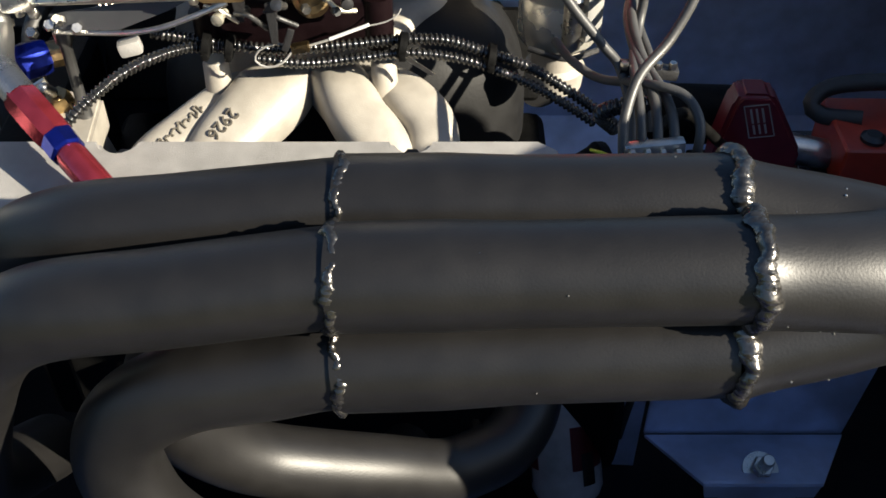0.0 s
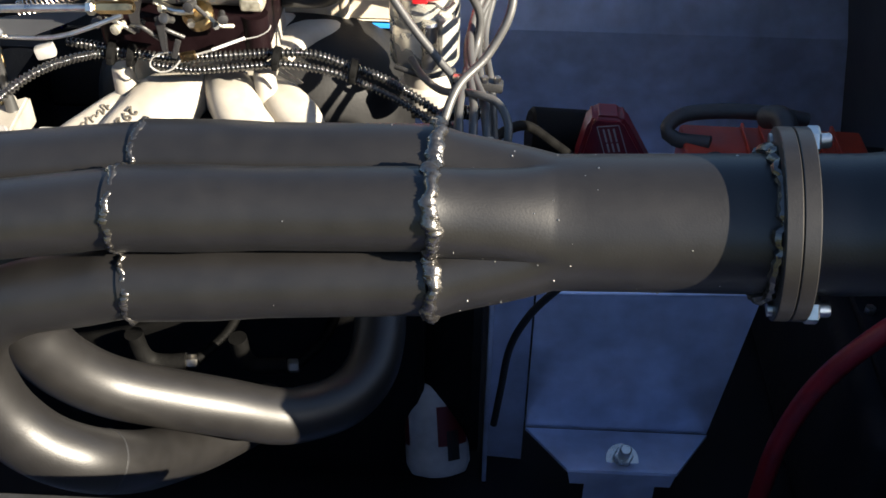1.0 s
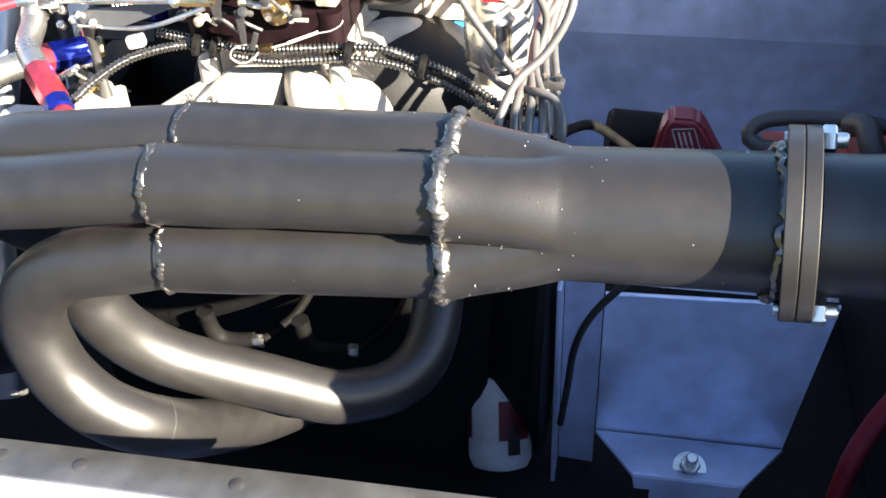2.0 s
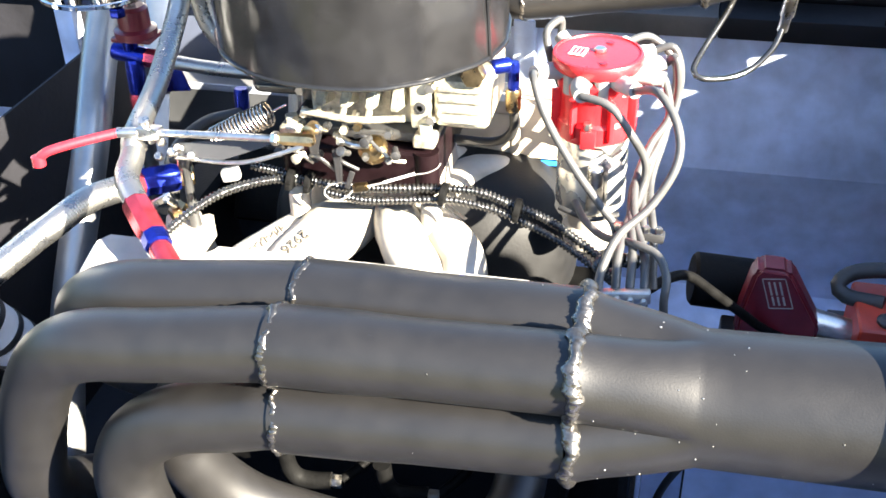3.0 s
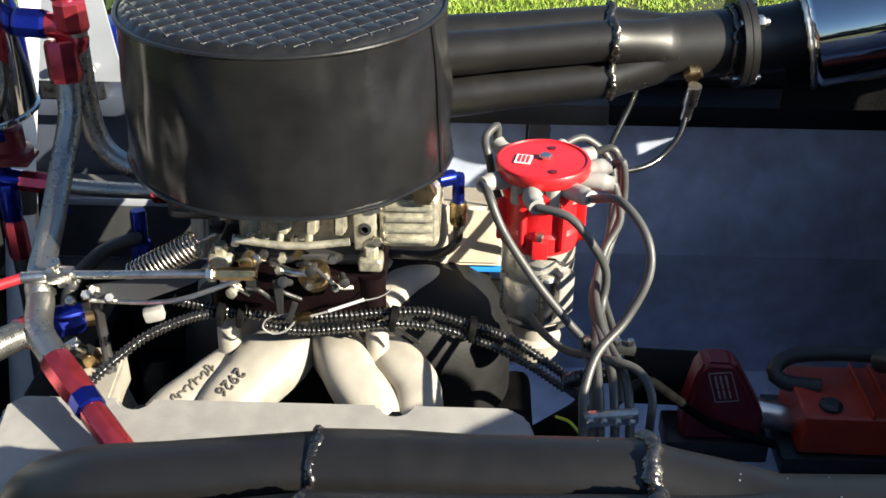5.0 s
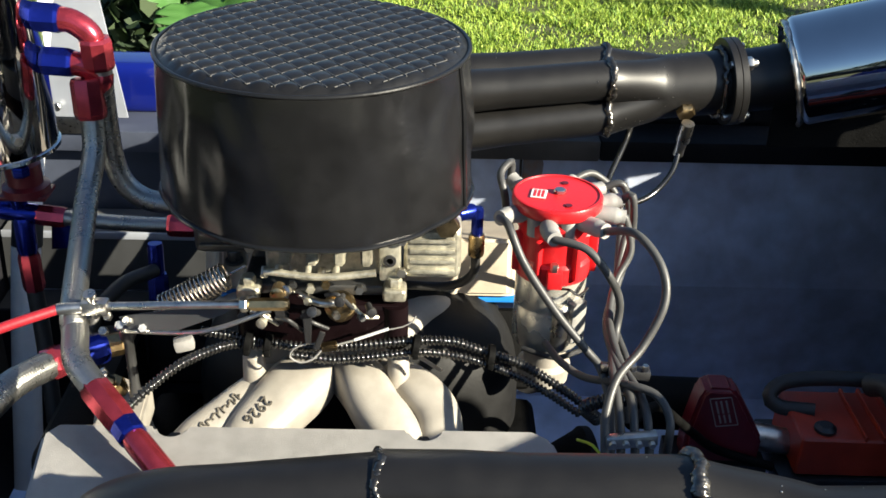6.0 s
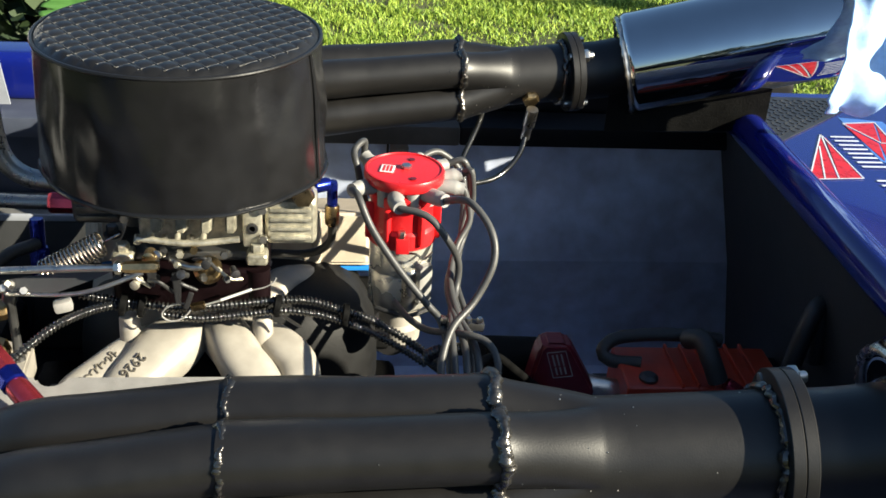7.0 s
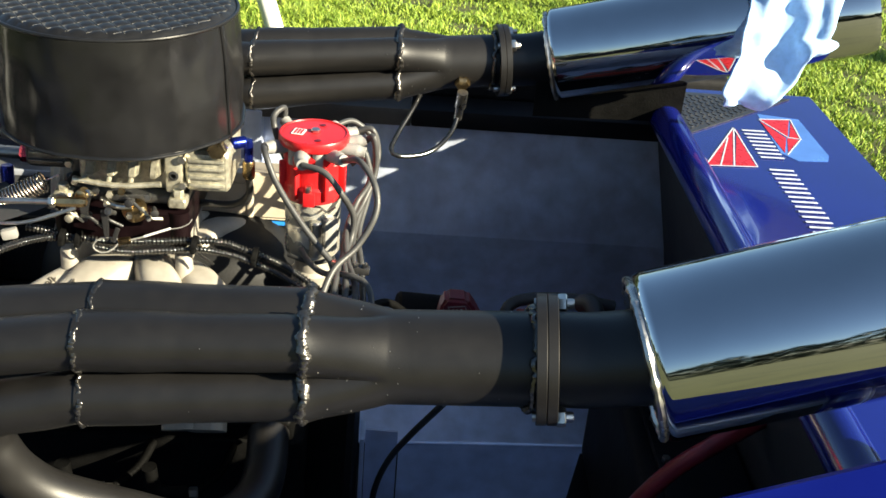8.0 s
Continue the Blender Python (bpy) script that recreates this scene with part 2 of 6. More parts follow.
# ---- ground, hull and deck ----
def lawn():
    m = bpy.data.materials.new("lawn")
    m.use_nodes = True
    n, l = m.node_tree.nodes, m.node_tree.links
    p = n["Principled BSDF"]
    p.inputs["Roughness"].default_value = 0.85
    co, a, b, add, ramp = n.new("ShaderNodeTexCoord"), n.new("ShaderNodeTexNoise"), n.new("ShaderNodeTexNoise"), n.new("ShaderNodeMath"), n.new("ShaderNodeValToRGB")
    a.inputs["Scale"].default_value, b.inputs["Scale"].default_value = 1.3, 45
    b.inputs["Detail"].default_value = 8
    add.operation = "ADD"
    l.new(co.outputs["Object"], a.inputs["Vector"])
    l.new(co.outputs["Object"], b.inputs["Vector"])
    l.new(a.outputs["Fac"], add.inputs[0])
    l.new(b.outputs["Fac"], add.inputs[1])
    l.new(add.outputs[0], ramp.inputs[0])
    ramp.color_ramp.elements[0].position, ramp.color_ramp.elements[1].position = 0.75, 1.0
    ramp.color_ramp.elements[0].color, ramp.color_ramp.elements[1].color = (0.028, 0.036, 0.010, 1), (0.058, 0.066, 0.022, 1)
    l.new(ramp.outputs[0], p.inputs["Base Color"])
    b_ = bmesh.new()
    bmesh.ops.create_grid(b_, x_segments=8, y_segments=8, size=150)
    tagged(part("ground", b_, m), "sunlit mown green lawn soil and thatch", "lawn", kind="structure")


def blade_material(name, dark, light):
    m = bpy.data.materials.new(name)
    m.use_nodes = True
    n, l = m.node_tree.nodes, m.node_tree.links
    p = n["Principled BSDF"]
    geo, ramp = n.new("ShaderNodeNewGeometry"), n.new("ShaderNodeValToRGB")
    ramp.color_ramp.elements[0].color, ramp.color_ramp.elements[1].color = (*dark, 1), (*light, 1)
    l.new(geo.outputs["Random Per Island"], ramp.inputs[0])
    l.new(ramp.outputs[0], p.inputs["Base Color"])
    p.inputs["Roughness"].default_value = 0.6
    p.inputs["Subsurface Weight"].default_value = 0.0
    return m


def grass_blades():
    rng = np.random.default_rng(5)
    n = 250000
    x, y = rng.uniform(-2.6, 4.2, n), 2.2 + 5.6 * rng.uniform(0, 1, n) ** 0.9
    bump = np.sin(x * 2.1 + np.sin(y * 1.7) * 1.5) * np.sin(y * 2.9 + x * 0.7)
    fleck = np.sin(x * 9.3 + 2 * np.sin(y * 5.1)) * np.sin(y * 7.7 + 1.5 * np.sin(x * 6.3))
    hgt = rng.uniform(0.016, 0.050, n) * (1 + 0.5 * bump + 0.35 * fleck)
    keep = rng.uniform(0, 1, n) < np.clip(0.75 + 0.55 * fleck + 0.35 * bump, 0.12, 1)
    x, y, hgt = x[keep], y[keep], hgt[keep]
    n = len(x)
    ang, lean = rng.uniform(0, 2 * np.pi, n), rng.uniform(0.2, 1.3, n)
    la = rng.uniform(0, 2 * np.pi, n)
    w = rng.uniform(0.0018, 0.0038, n)
    dx, dy = np.cos(ang) * w, np.sin(ang) * w
    tx, ty = x + np.cos(la) * lean * hgt, y + np.sin(la) * lean * hgt
    mx, my = x + np.cos(la) * lean * hgt * 0.3, y + np.sin(la) * lean * hgt * 0.3
    zz = np.zeros(n)
    v = np.stack([np.stack(c, 1) for c in ((x - dx, y - dy, zz), (x + dx, y + dy, zz), (mx + dx, my + dy, hgt * 0.6), (mx - dx, my - dy, hgt * 0.6), (tx, ty, hgt))], 1).reshape(-1, 3)
    i = np.arange(n) * 5
    quads, tris = np.stack([i, i + 1, i + 2, i + 3], 1).tolist(), np.stack([i + 3, i + 2, i + 4], 1).tolist()
    me = bpy.data.meshes.new("grass")
    me.from_pydata(v.tolist(), [], quads + tris)
    me.materials.append(blade_material("grass_blade", (0.08, 0.175, 0.014), (0.37, 0.47, 0.065)))
    tagged(new("grass", me), "short sunlit green lawn grass with yellowish blades", "grass", kind="stuff")


lawn(), grass_blades()

# hull: floor, two sides with a crease and a ledge, bulkheads
X0, X1, YC = -1.3, 0.86, 0.86
for side, s in (("far", 1), ("near", -1)):
    def yy(d):
        return YC + s * d
    b = bmesh.new()
    prof = [(yy(0.34), 0.60), (yy(0.598), 0.70), (yy(0.570), 0.955), (yy(0.600), 1.215), (yy(0.635), 1.217)]
    prof += [(y + s * 0.004, z - 0.004) for y, z in prof[::-1]]
    va = [b.verts.new((X0, y, z)) for y, z in prof]
    vb = [b.verts.new((X1, y, z)) for y, z in prof]
    for i in range(len(prof)):
        j = (i + 1) % len(prof)
        b.faces.new((va[i], va[j], vb[j], vb[i]))
    b.faces.new(va), b.faces.new(vb)
    bmesh.ops.recalc_face_normals(b, faces=b.faces[:])
    tagged(part("hull_side_" + side, b, HULL, angle=5), "bare scuffed aluminium inner side of the boat hull with a pressed crease", "hull side", kind="structure")
    xe = 0.04 if s > 0 else X1
    g = block((xe - X0, 0.085, 0.085), pose((X0 + xe) / 2, yy(0.680 if s > 0 else 0.672), 1.259 if s > 0 else 1.174), 0.022, 5)
    tagged(part("gunwale_" + side, g, BLUE), "glossy blue painted gunwale along the hull edge", "gunwale", kind="structure")
    b = plate([(X0, yy(0.72), 1.22), (X1, yy(0.72), 1.22), (X1, yy(0.66), 0.55), (X0, yy(0.66), 0.55)], 0.004)
    tagged(part("hull_outside_" + side, b, BLUE), "glossy blue painted outer hull side", "hull side", kind="structure")
# The floor's darkness is painted shade from the engine above.
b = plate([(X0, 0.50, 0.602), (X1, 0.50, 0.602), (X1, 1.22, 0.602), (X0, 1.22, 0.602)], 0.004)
tagged(part("floor", b, BAYSHADE), "floor of the boat, its shade put into a near-black colour", "hull floor", kind="structure")
# Rear bulkhead, coloured as it looks in the shade under the deck.
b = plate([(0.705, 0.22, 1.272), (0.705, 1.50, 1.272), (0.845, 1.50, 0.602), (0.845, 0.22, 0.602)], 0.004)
tagged(part("bulkhead_rear", b, BULKSHADE), "aluminium rear bulkhead sloping below the deck, dark grey for the deck's shade", "bulkhead", kind="structure")
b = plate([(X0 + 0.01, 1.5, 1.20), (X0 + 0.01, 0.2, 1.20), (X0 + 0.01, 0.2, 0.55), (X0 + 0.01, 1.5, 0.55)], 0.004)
tagged(part("bulkhead_front", b, BAYSHADE), "near-black front bulkhead of the engine bay", "bulkhead", kind="structure")
# pressed ribs on the far side, beyond the air cleaner
for x in (-0.86, -0.42, -0.05):
    rib = thing("hull_rib", "folded aluminium rib riveted to the hull side", "hull rib", (x, 1.40, 1.1), group="hull ribs")
    part("web", block((0.035, 0.03, 0.47), pose(x, 1.420, 0.965, -2), 0.004), HULL, rib)
# Added sheet: the cockpit's shade, put into a near-black side.
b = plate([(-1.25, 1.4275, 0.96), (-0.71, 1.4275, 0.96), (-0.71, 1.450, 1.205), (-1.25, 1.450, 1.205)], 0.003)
tagged(part("cockpit_side", b, BAYSHADE), "near-black sheet added on the cockpit side for its shade", "liner", kind="structure")
# Added sheet: carries the shade on the hull wall as dark colour.
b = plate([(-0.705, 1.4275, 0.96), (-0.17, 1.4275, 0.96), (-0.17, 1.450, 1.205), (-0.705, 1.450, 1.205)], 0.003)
tagged(part("side_shade_sheet", b, HULLSHADE), "dark blue-grey sheet added on the far hull side for its shade", "liner", kind="structure")
# Added strip: keeps the ledge below the gunwale as dark as in shade.
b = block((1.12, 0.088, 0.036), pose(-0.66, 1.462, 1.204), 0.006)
tagged(part("sill_strip_front", b, HULLSHADE), "dark blue-grey strip added along the hull ledge for its shade", "trim", kind="structure")
# Gunwale behind the engine: the header's shade is put into its colour.
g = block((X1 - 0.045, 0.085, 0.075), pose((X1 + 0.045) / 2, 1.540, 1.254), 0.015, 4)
tagged(part("gunwale_far_rear", g, BAYSHADE), "rear length of the gunwale, near-black for the exhaust's shade", "gunwale", kind="structure")
# Rear part of the sill, darkened to stand for shade below the header.
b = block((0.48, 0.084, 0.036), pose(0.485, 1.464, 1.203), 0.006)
tagged(part("sill_strip_rear", b, BAYSHADE), "rear sill strip along the hull side, near-black for the exhaust's shade", "trim", kind="structure")
b = block((0.345, 0.088, 0.036), pose(0.0725, 1.462, 1.204), 0.006)
tagged(part("sill_strip", b, SILL), "brown-grey sill strip along the top of the hull side", "trim", kind="structure")
shelf = thing("hull_shelf", "bare aluminium shelf step along the hull side", "shelf", (-0.50, 1.39, 1.06))
part("plate", plate([(-0.69, 1.352, 1.078), (-0.30, 1.352, 1.078), (-0.30, 1.428, 1.082), (-0.69, 1.428, 1.082)], 0.004), TUBEGREY, shelf)
part("lip", block((0.39, 0.005, 0.012), pose(-0.495, 1.350, 1.075), 0.0015), PLATE, shelf)
part("drop_panel", plate([(-0.69, 1.340, 0.982), (-0.30, 1.340, 0.982), (-0.30, 1.349, 1.070), (-0.69, 1.349, 1.070)], 0.004), DULLPLATE, shelf, "dull dark aluminium panel below the shelf")
part("lower_flange", plate([(-0.69, 1.285, 0.978), (-0.30, 1.285, 0.978), (-0.30, 1.340, 0.980), (-0.69, 1.340, 0.980)], 0.003), DULLPLATE, shelf)
part("skirt", plate([(-0.69, 1.283, 0.66), (-0.30, 1.283, 0.66), (-0.30, 1.283, 0.976), (-0.69, 1.283, 0.976)], 0.003), BAYSHADE, shelf, "near-black panel under the flange")
# Added panel standing in for the black shade of the cockpit.
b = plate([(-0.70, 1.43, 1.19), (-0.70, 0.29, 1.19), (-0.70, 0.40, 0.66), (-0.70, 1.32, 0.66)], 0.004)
tagged(part("cockpit_shade_panel", b, BAYSHADE), "near-black panel added ahead of the engine bay for the cockpit's shade", "bulkhead", kind="structure")

# rivets along the near ledge
ledge = thing("near_ledge_strip", "flat aluminium strip with bolt holes along the near hull edge", "metal strip", (-0.1, 0.25, 1.222))
part("strip", block((1.5, 0.030, 0.005), pose(-0.55, 0.248, 1.2235), 0.0012), TREAD, ledge)
for x in (-0.30, -0.155, -0.095, 0.02):
    part("bolt_hole", lathe([(0.0035, 0), (0.0055, 0.0006), (0.0045, 0.001)], pose(x, 0.248, 1.2258), 14), BLACK, ledge)

deck = thing("rear_deck", "glossy blue painted rear deck panel with sponsor decals", "boat deck", (0.8, 0.86, 1.28))
b = plate([(0.672, 0.215, 1.295), (0.988, 0.215, 1.295), (0.990, 1.43, 1.295), (0.672, 1.43, 1.295)], 0.02, 0.004)
part("panel", b, BLUE, deck)
part("edge_roll", tube([(0.677, 0.216, 1.298), (0.677, 1.418, 1.298)], 0.026, 24, 0.05), BLUE, deck, "rolled front edge of the deck")
part("corner_wing", slab([(0.576, 1.356), (0.640, 1.322), (0.690, 1.270), (0.705, 1.415), (0.640, 1.412)], 0.012, pose(0, 0, 1.278)), BLUE, deck, "blue corner of the deck reaching to the hull side")
DECALRED = material("red_decal", (0.45, 0.012, 0.02), 0.3, 0.0, 0.15, 60, 0.02, 200)
PALE = material("pale_blue_decal", (0.06, 0.16, 0.48), 0.25, 0.0, 0.08, 30, 0.02, 200)
part("sticker", slab([(0.855, 1.315), (0.845, 1.14), (0.865, 1.11), (0.915, 1.115), (0.925, 1.14), (0.925, 1.30)], 0.0003, pose(0, 0, 1.2952)), PALE, deck, "pale blue sticker patch", False)
for tri_ in ([(0.706, 1.070), (0.792, 1.235), (0.748, 1.072)], [(0.752, 1.072), (0.795, 1.228), (0.786, 1.076)]):
    part("decal_facet", slab(tri_, 0.0003, pose(0, 0, 1.2957)), DECALRED, deck, "red gem facet decal", False)
for quad in ([(0.852, 1.285), (0.905, 1.292), (0.878, 1.21)], [(0.908, 1.290), (0.898, 1.205), (0.880, 1.208)], [(0.876, 1.206), (0.896, 1.202), (0.856, 1.135)], [(0.850, 1.278), (0.874, 1.206), (0.852, 1.140)]):
    part("decal_facet", slab(quad, 0.0003, pose(0, 0, 1.2957)), DECALRED, deck, "red gem facet decal", False)


def bar(a, b_, w, z):
    """A flat white bar on the deck from a to b_."""
    a, b_ = Vector((*a, z)), Vector((*b_, z))
    d = (b_ - a).normalized()
    n_ = Vector((-d.y, d.x, 0)) * w / 2
    return plate([a - n_, b_ - n_, b_ + n_, a + n_], 0.0003)


for a, c in (((0.704, 1.068), (0.792, 1.238)), ((0.792, 1.238), (0.788, 1.074)), ((0.704, 1.068), (0.788, 1.074)), ((0.750, 1.072), (0.792, 1.236)), ((0.728, 1.07), (0.77, 1.19)),
             ((0.850, 1.287), (0.908, 1.294)), ((0.908, 1.294), (0.898, 1.203)), ((0.898, 1.203), (0.854, 1.132)), ((0.85, 1.285), (0.878, 1.208)), ((0.878, 1.208), (0.9, 1.204))):
    part("decal_line", bar(a, c, 0.0022, 1.2966), LETTER, deck, "white decal outline", False)
for k in range(12):
    if k == 4:
        continue
    y = 1.228 - 0.0325 * k
    for x0, x1, y0, y1 in ((0.804, 0.843, y - 0.0025, y + 0.0025), (0.804, 0.843, y - 0.0185, y - 0.0135)):
        part("lettering_bar", plate([(x0, y0, 1.2970), (x1, y0, 1.2970), (x1, y1, 1.2970), (x0, y1, 1.2970)], 0.0003), LETTER, deck, "plain white lettering bar", False)
grid = thing("tread_plate", "dark chequered aluminium tread plate on the deck", "tread plate", (0.75, 1.3, 1.2955))
part("plate", slab([(0.702, 1.400), (0.703, 1.195), (0.818, 1.292), (0.940, 1.400)], 0.002, pose(0, 0, 1.2955)), TREAD, grid, "", False)
for i in range(22):
    for j in range(18):
        x, y = 0.695 + 0.011 * i, 1.21 + 0.0115 * j
        if y < 1.394 and y - 1.195 > (x - 0.704) * 0.865 + 0.008 and x > 0.708:
            a = 45 if (i + j) % 2 else -45
            part("tread_stud", block((0.0085, 0.0025, 0.0012), pose(x, y, 1.298, 0, 0, a), 0), TREAD, grid, "", False)


# unseen near coaming, raised to shade the lower tubes; flared side deck outside it
b = plate([(0.28, 0.232, 1.216), (0.95, 0.218, 1.216), (0.95, 0.110, 1.362), (0.28, 0.124, 1.322)], 0.012, 0.003)
tagged(part("side_deck_near", b, BLUE), "glossy blue painted flared side deck outside the bay", "side deck", kind="structure")
b = plate([(0.47, 0.245, 1.205), (0.94, 0.222, 1.205), (0.94, 0.222, 1.530), (0.47, 0.245, 1.325)], 0.004)
tagged(part("shade_coaming_near", b, BLUE), "unseen blue coaming along the near hull edge, raised for its shadow", "coaming", kind="structure")

# ---- exhaust ----
NEAR_WAYS = {
    "T": [(-0.147, 0.437, 1.364), (-0.209, 0.442, 1.352), (-0.254, 0.458, 1.318), (-0.278, 0.50, 1.24), (-0.27, 0.56, 1.16)],
    "M": [(-0.144, 0.376, 1.365), (-0.215, 0.378, 1.350), (-0.259, 0.388, 1.305), (-0.295, 0.40, 1.223), (-0.316, 0.42, 1.144), (-0.31, 0.50, 1.07)],
    "L": [(-0.095, 0.374, 1.309), (-0.142, 0.375, 1.296), (-0.178, 0.375, 1.270), (-0.193, 0.373, 1.236), (-0.187, 0.368, 1.198), (-0.175, 0.366, 1.171), (-0.156, 0.366, 1.147), (-0.132, 0.372, 1.126), (-0.113, 0.392, 1.098), (-0.100, 0.425, 1.063), (-0.075, 0.49, 1.01), (-0.03, 0.57, 0.97)],
    "H": [(-0.09, 0.434, 1.308), (-0.135, 0.432, 1.292), (-0.166, 0.430, 1.260), (-0.178, 0.430, 1.222), (-0.171, 0.431, 1.192), (-0.157, 0.437, 1.161), (-0.132, 0.446, 1.131), (-0.093, 0.458, 1.106), (-0.047, 0.474, 1.078), (-0.005, 0.492, 1.048), (0.022, 0.507, 1.037), (0.052, 0.531, 1.030), (0.073, 0.566, 1.031), (0.080, 0.605, 1.042), (0.078, 0.655, 1.060)],
}


def header(name, side, cy, xa, xb, xf, dz, turn=0.0):
    """A four-into-one header: sleeves xa to xb, collector to the flange at xf; side -1 near, 1 far; turn: degrees the bundle is rolled."""
    ct, st = math.cos(radians(turn)), math.sin(radians(turn))
    h = thing(name, "matt dark grey painted four-into-one exhaust header with rough weld beads", "exhaust header", (xa, cy, 1.35), group="exhaust headers")
    slope = (1.392 + dz - 1.348) / (0.36 + 0.055)

    def axis(x):
        return Vector((x, cy + side * 0.085 * (x - 0.15) * 1.0, 1.348 + dz + slope * (x + 0.055)))
    r = 0.0272
    # offsets (outboard, up) of the four tubes
    offs = {"T": (-1, 1), "M": (1, 1), "L": (1, -1), "H": (-1, -1)}
    ends = {}
    for k, (o, u) in offs.items():
        pts = []
        for x in (xa, (xa + xb) / 2, xb):
            g = 0.95 + 0.15 * (xb - x) / (xb - xa)
            oy, oz = side * o * r * g, u * r * g
            pts.append(axis(x) + Vector((0, oy * ct - oz * st, oy * st + oz * ct + 0.002 * (x - xa) / (xb - xa))))
        ends[k] = pts
        L = 0.075 / (xb - xa)
        part("sleeve", tube(pts, lambda t, L=L: 0.0284 - 0.0016 * min(1, max(0, (t - 0.75 * L) / (0.5 * L))), 40, 0.004), HEADER, h)
    for k, way in NEAR_WAYS.items():
        a = ends[k][0]
        pts = [Vector(q) if side < 0 else Vector((q[0] - (-0.055) + xa, cy + (0.405 - q[1]) + 0.017, q[2] + dz)) for q in way]
        part("primary_tube", tube([a + Vector((0.014, 0, 0.0014)), a + Vector((-0.01, 0, -0.001))] + pts, 0.0265, 40, 0.005), HEADER, h)
    if side < 0:
        way = curve(NEAR_WAYS["L"], 0.004)
        i = min(range(2, len(way) - 2), key=lambda k: (way[k] - Vector((-0.122, 0.380, 1.112))).length)
        mj = along(way[i], way[i + 2])
        part("slip_joint", lathe([(0.0262, -0.0012), (0.0269, -0.0006), (0.0269, 0.0006), (0.0262, 0.0012)], mj, 40), BLACK, h, "thin dark slip joint line")
    # lumpy weld beads round each tube end
    for k in offs:
        for x_, c, rr in ((xa, ends[k][0], 0.0272), (xb, ends[k][2], 0.0282)):
            rng = random.Random(len(name) * 7 + ord(k) * 3 + int(x_ * 100))
            n = 160
            ph = [rng.uniform(0, 6.28) for _ in range(5)]
            lump = [rng.uniform(0, 1) for _ in range(n + 1)]
            b, prev = bmesh.new(), None
            for i in range(n):
                a = 2 * math.pi * i / n
                wav = 0.0012 * math.sin(2 * a + ph[0]) + 0.0012 * math.sin(5 * a + ph[1]) + 0.0008 * math.sin(13 * a + ph[2])
                w = (0.0036 if x_ == xa else 0.0052) + 0.0008 * math.sin(4 * a + ph[3]) + 0.0012 * (lump[i] - 0.5)
                hgt = (0.0022 if x_ == xa else 0.0030) + 0.0008 * math.sin(7 * a + ph[4]) + 0.0016 * (lump[(i * 7) % n] - 0.5)
                ring = []
                for u, v in ((-1, -0.3), (-0.75, 0.45), (-0.3, 0.95), (0.2, 1.0), (0.65, 0.6), (1, -0.3)):
                    jx = 0.0006 * (lump[(i * 3 + int(u * 9)) % n] - 0.5)
                    rad = rr + hgt * v + 0.0007 * (lump[(i * 5 + int(u * 17)) % n] - 0.5)
                    ring.append(b.verts.new(c + Vector((wav + w * u + jx, math.cos(a) * rad, math.sin(a) * rad))))
                if prev:
                    for q in range(5):
                        b.faces.new((prev[q], prev[q + 1], ring[q + 1], ring[q]))
                else:
                    first = ring
                prev = ring
            for q in range(5):
                b.faces.new((prev[q], prev[q + 1], first[q + 1], first[q]))
            bmesh.ops.recalc_face_normals(b, faces=b.faces[:])
            part("weld_bead", b, WELD, h, "shiny lumpy weld bead", angle=75)
    # weld spatter beside the joints
    rng = random.Random(11)
    b = bmesh.new()
    for i in range(90):
        a, x = rng.uniform(0, 2 * math.pi), xb + rng.uniform(0.012, 0.10) if i % 3 else xb + rng.uniform(0.10, 0.19)
        t = min(1, (x - xb) / 0.078)
        s = 0.26 * (1 - (1 - t) ** 6) + 0.74 * (0.45 * t + 0.55 * t * t)
        if i < 24:
            k = "TML"[i % 3]
            f = rng.uniform(0.1, 0.98)
            c = ends[k][0].lerp(ends[k][2], f)
            rad = 0.0272
        else:
            c, rad = axis(x), None
        if rad is None:
            q = abs(((a - radians(turn)) % (math.pi / 2)) - math.pi / 4)
            d = r * 0.96 * math.sqrt(2)
            rad = (d * math.cos(q) + math.sqrt(max(0, 0.0285 ** 2 - (d * math.sin(q)) ** 2))) * (1 - s) + 0.0440 * s
        sz = rng.uniform(0.0003, 0.0006) if i % 5 else rng.uniform(0.0006, 0.0010)
        bmesh.ops.create_icosphere(b, subdivisions=1, radius=sz, matrix=Matrix.Translation(c + Vector((0, math.cos(a) * rad, math.sin(a) * rad))))
    tagged(part("weld_spatter", b, STEEL, h, "bright weld spatter specks"), kind="stuff")
    # collector: four lobes that melt into a round pipe
    b, prev, N = bmesh.new(), None, 128
    xr = xb + 0.078
    stations = [xb + (xr - xb) * i / 16 for i in range(17)] + [xr + (xf - xr) * i / 8 for i in range(1, 9)]
    for x in stations:
        t = min(1, (x - xb) / (xr - xb))
        s = 0.26 * (1 - (1 - t) ** 6) + 0.74 * (0.45 * t + 0.55 * t * t)
        ring = []
        for i in range(N):
            a = 2 * math.pi * i / N
            q = abs(((a - radians(turn)) % (math.pi / 2)) - math.pi / 4)
            d = r * 0.96 * math.sqrt(2)
            lobe = d * math.cos(q) + math.sqrt(max(0, 0.0285 ** 2 - (d * math.sin(q)) ** 2))
            rad = lobe * (1 - s) + 0.0440 * s
            ring.append(b.verts.new(axis(x) + Vector((0, math.cos(a) * rad, math.sin(a) * rad))))
        if prev:
            for i in range(N):
                b.faces.new((prev[i], prev[(i + 1) % N], ring[(i + 1) % N], ring[i]))
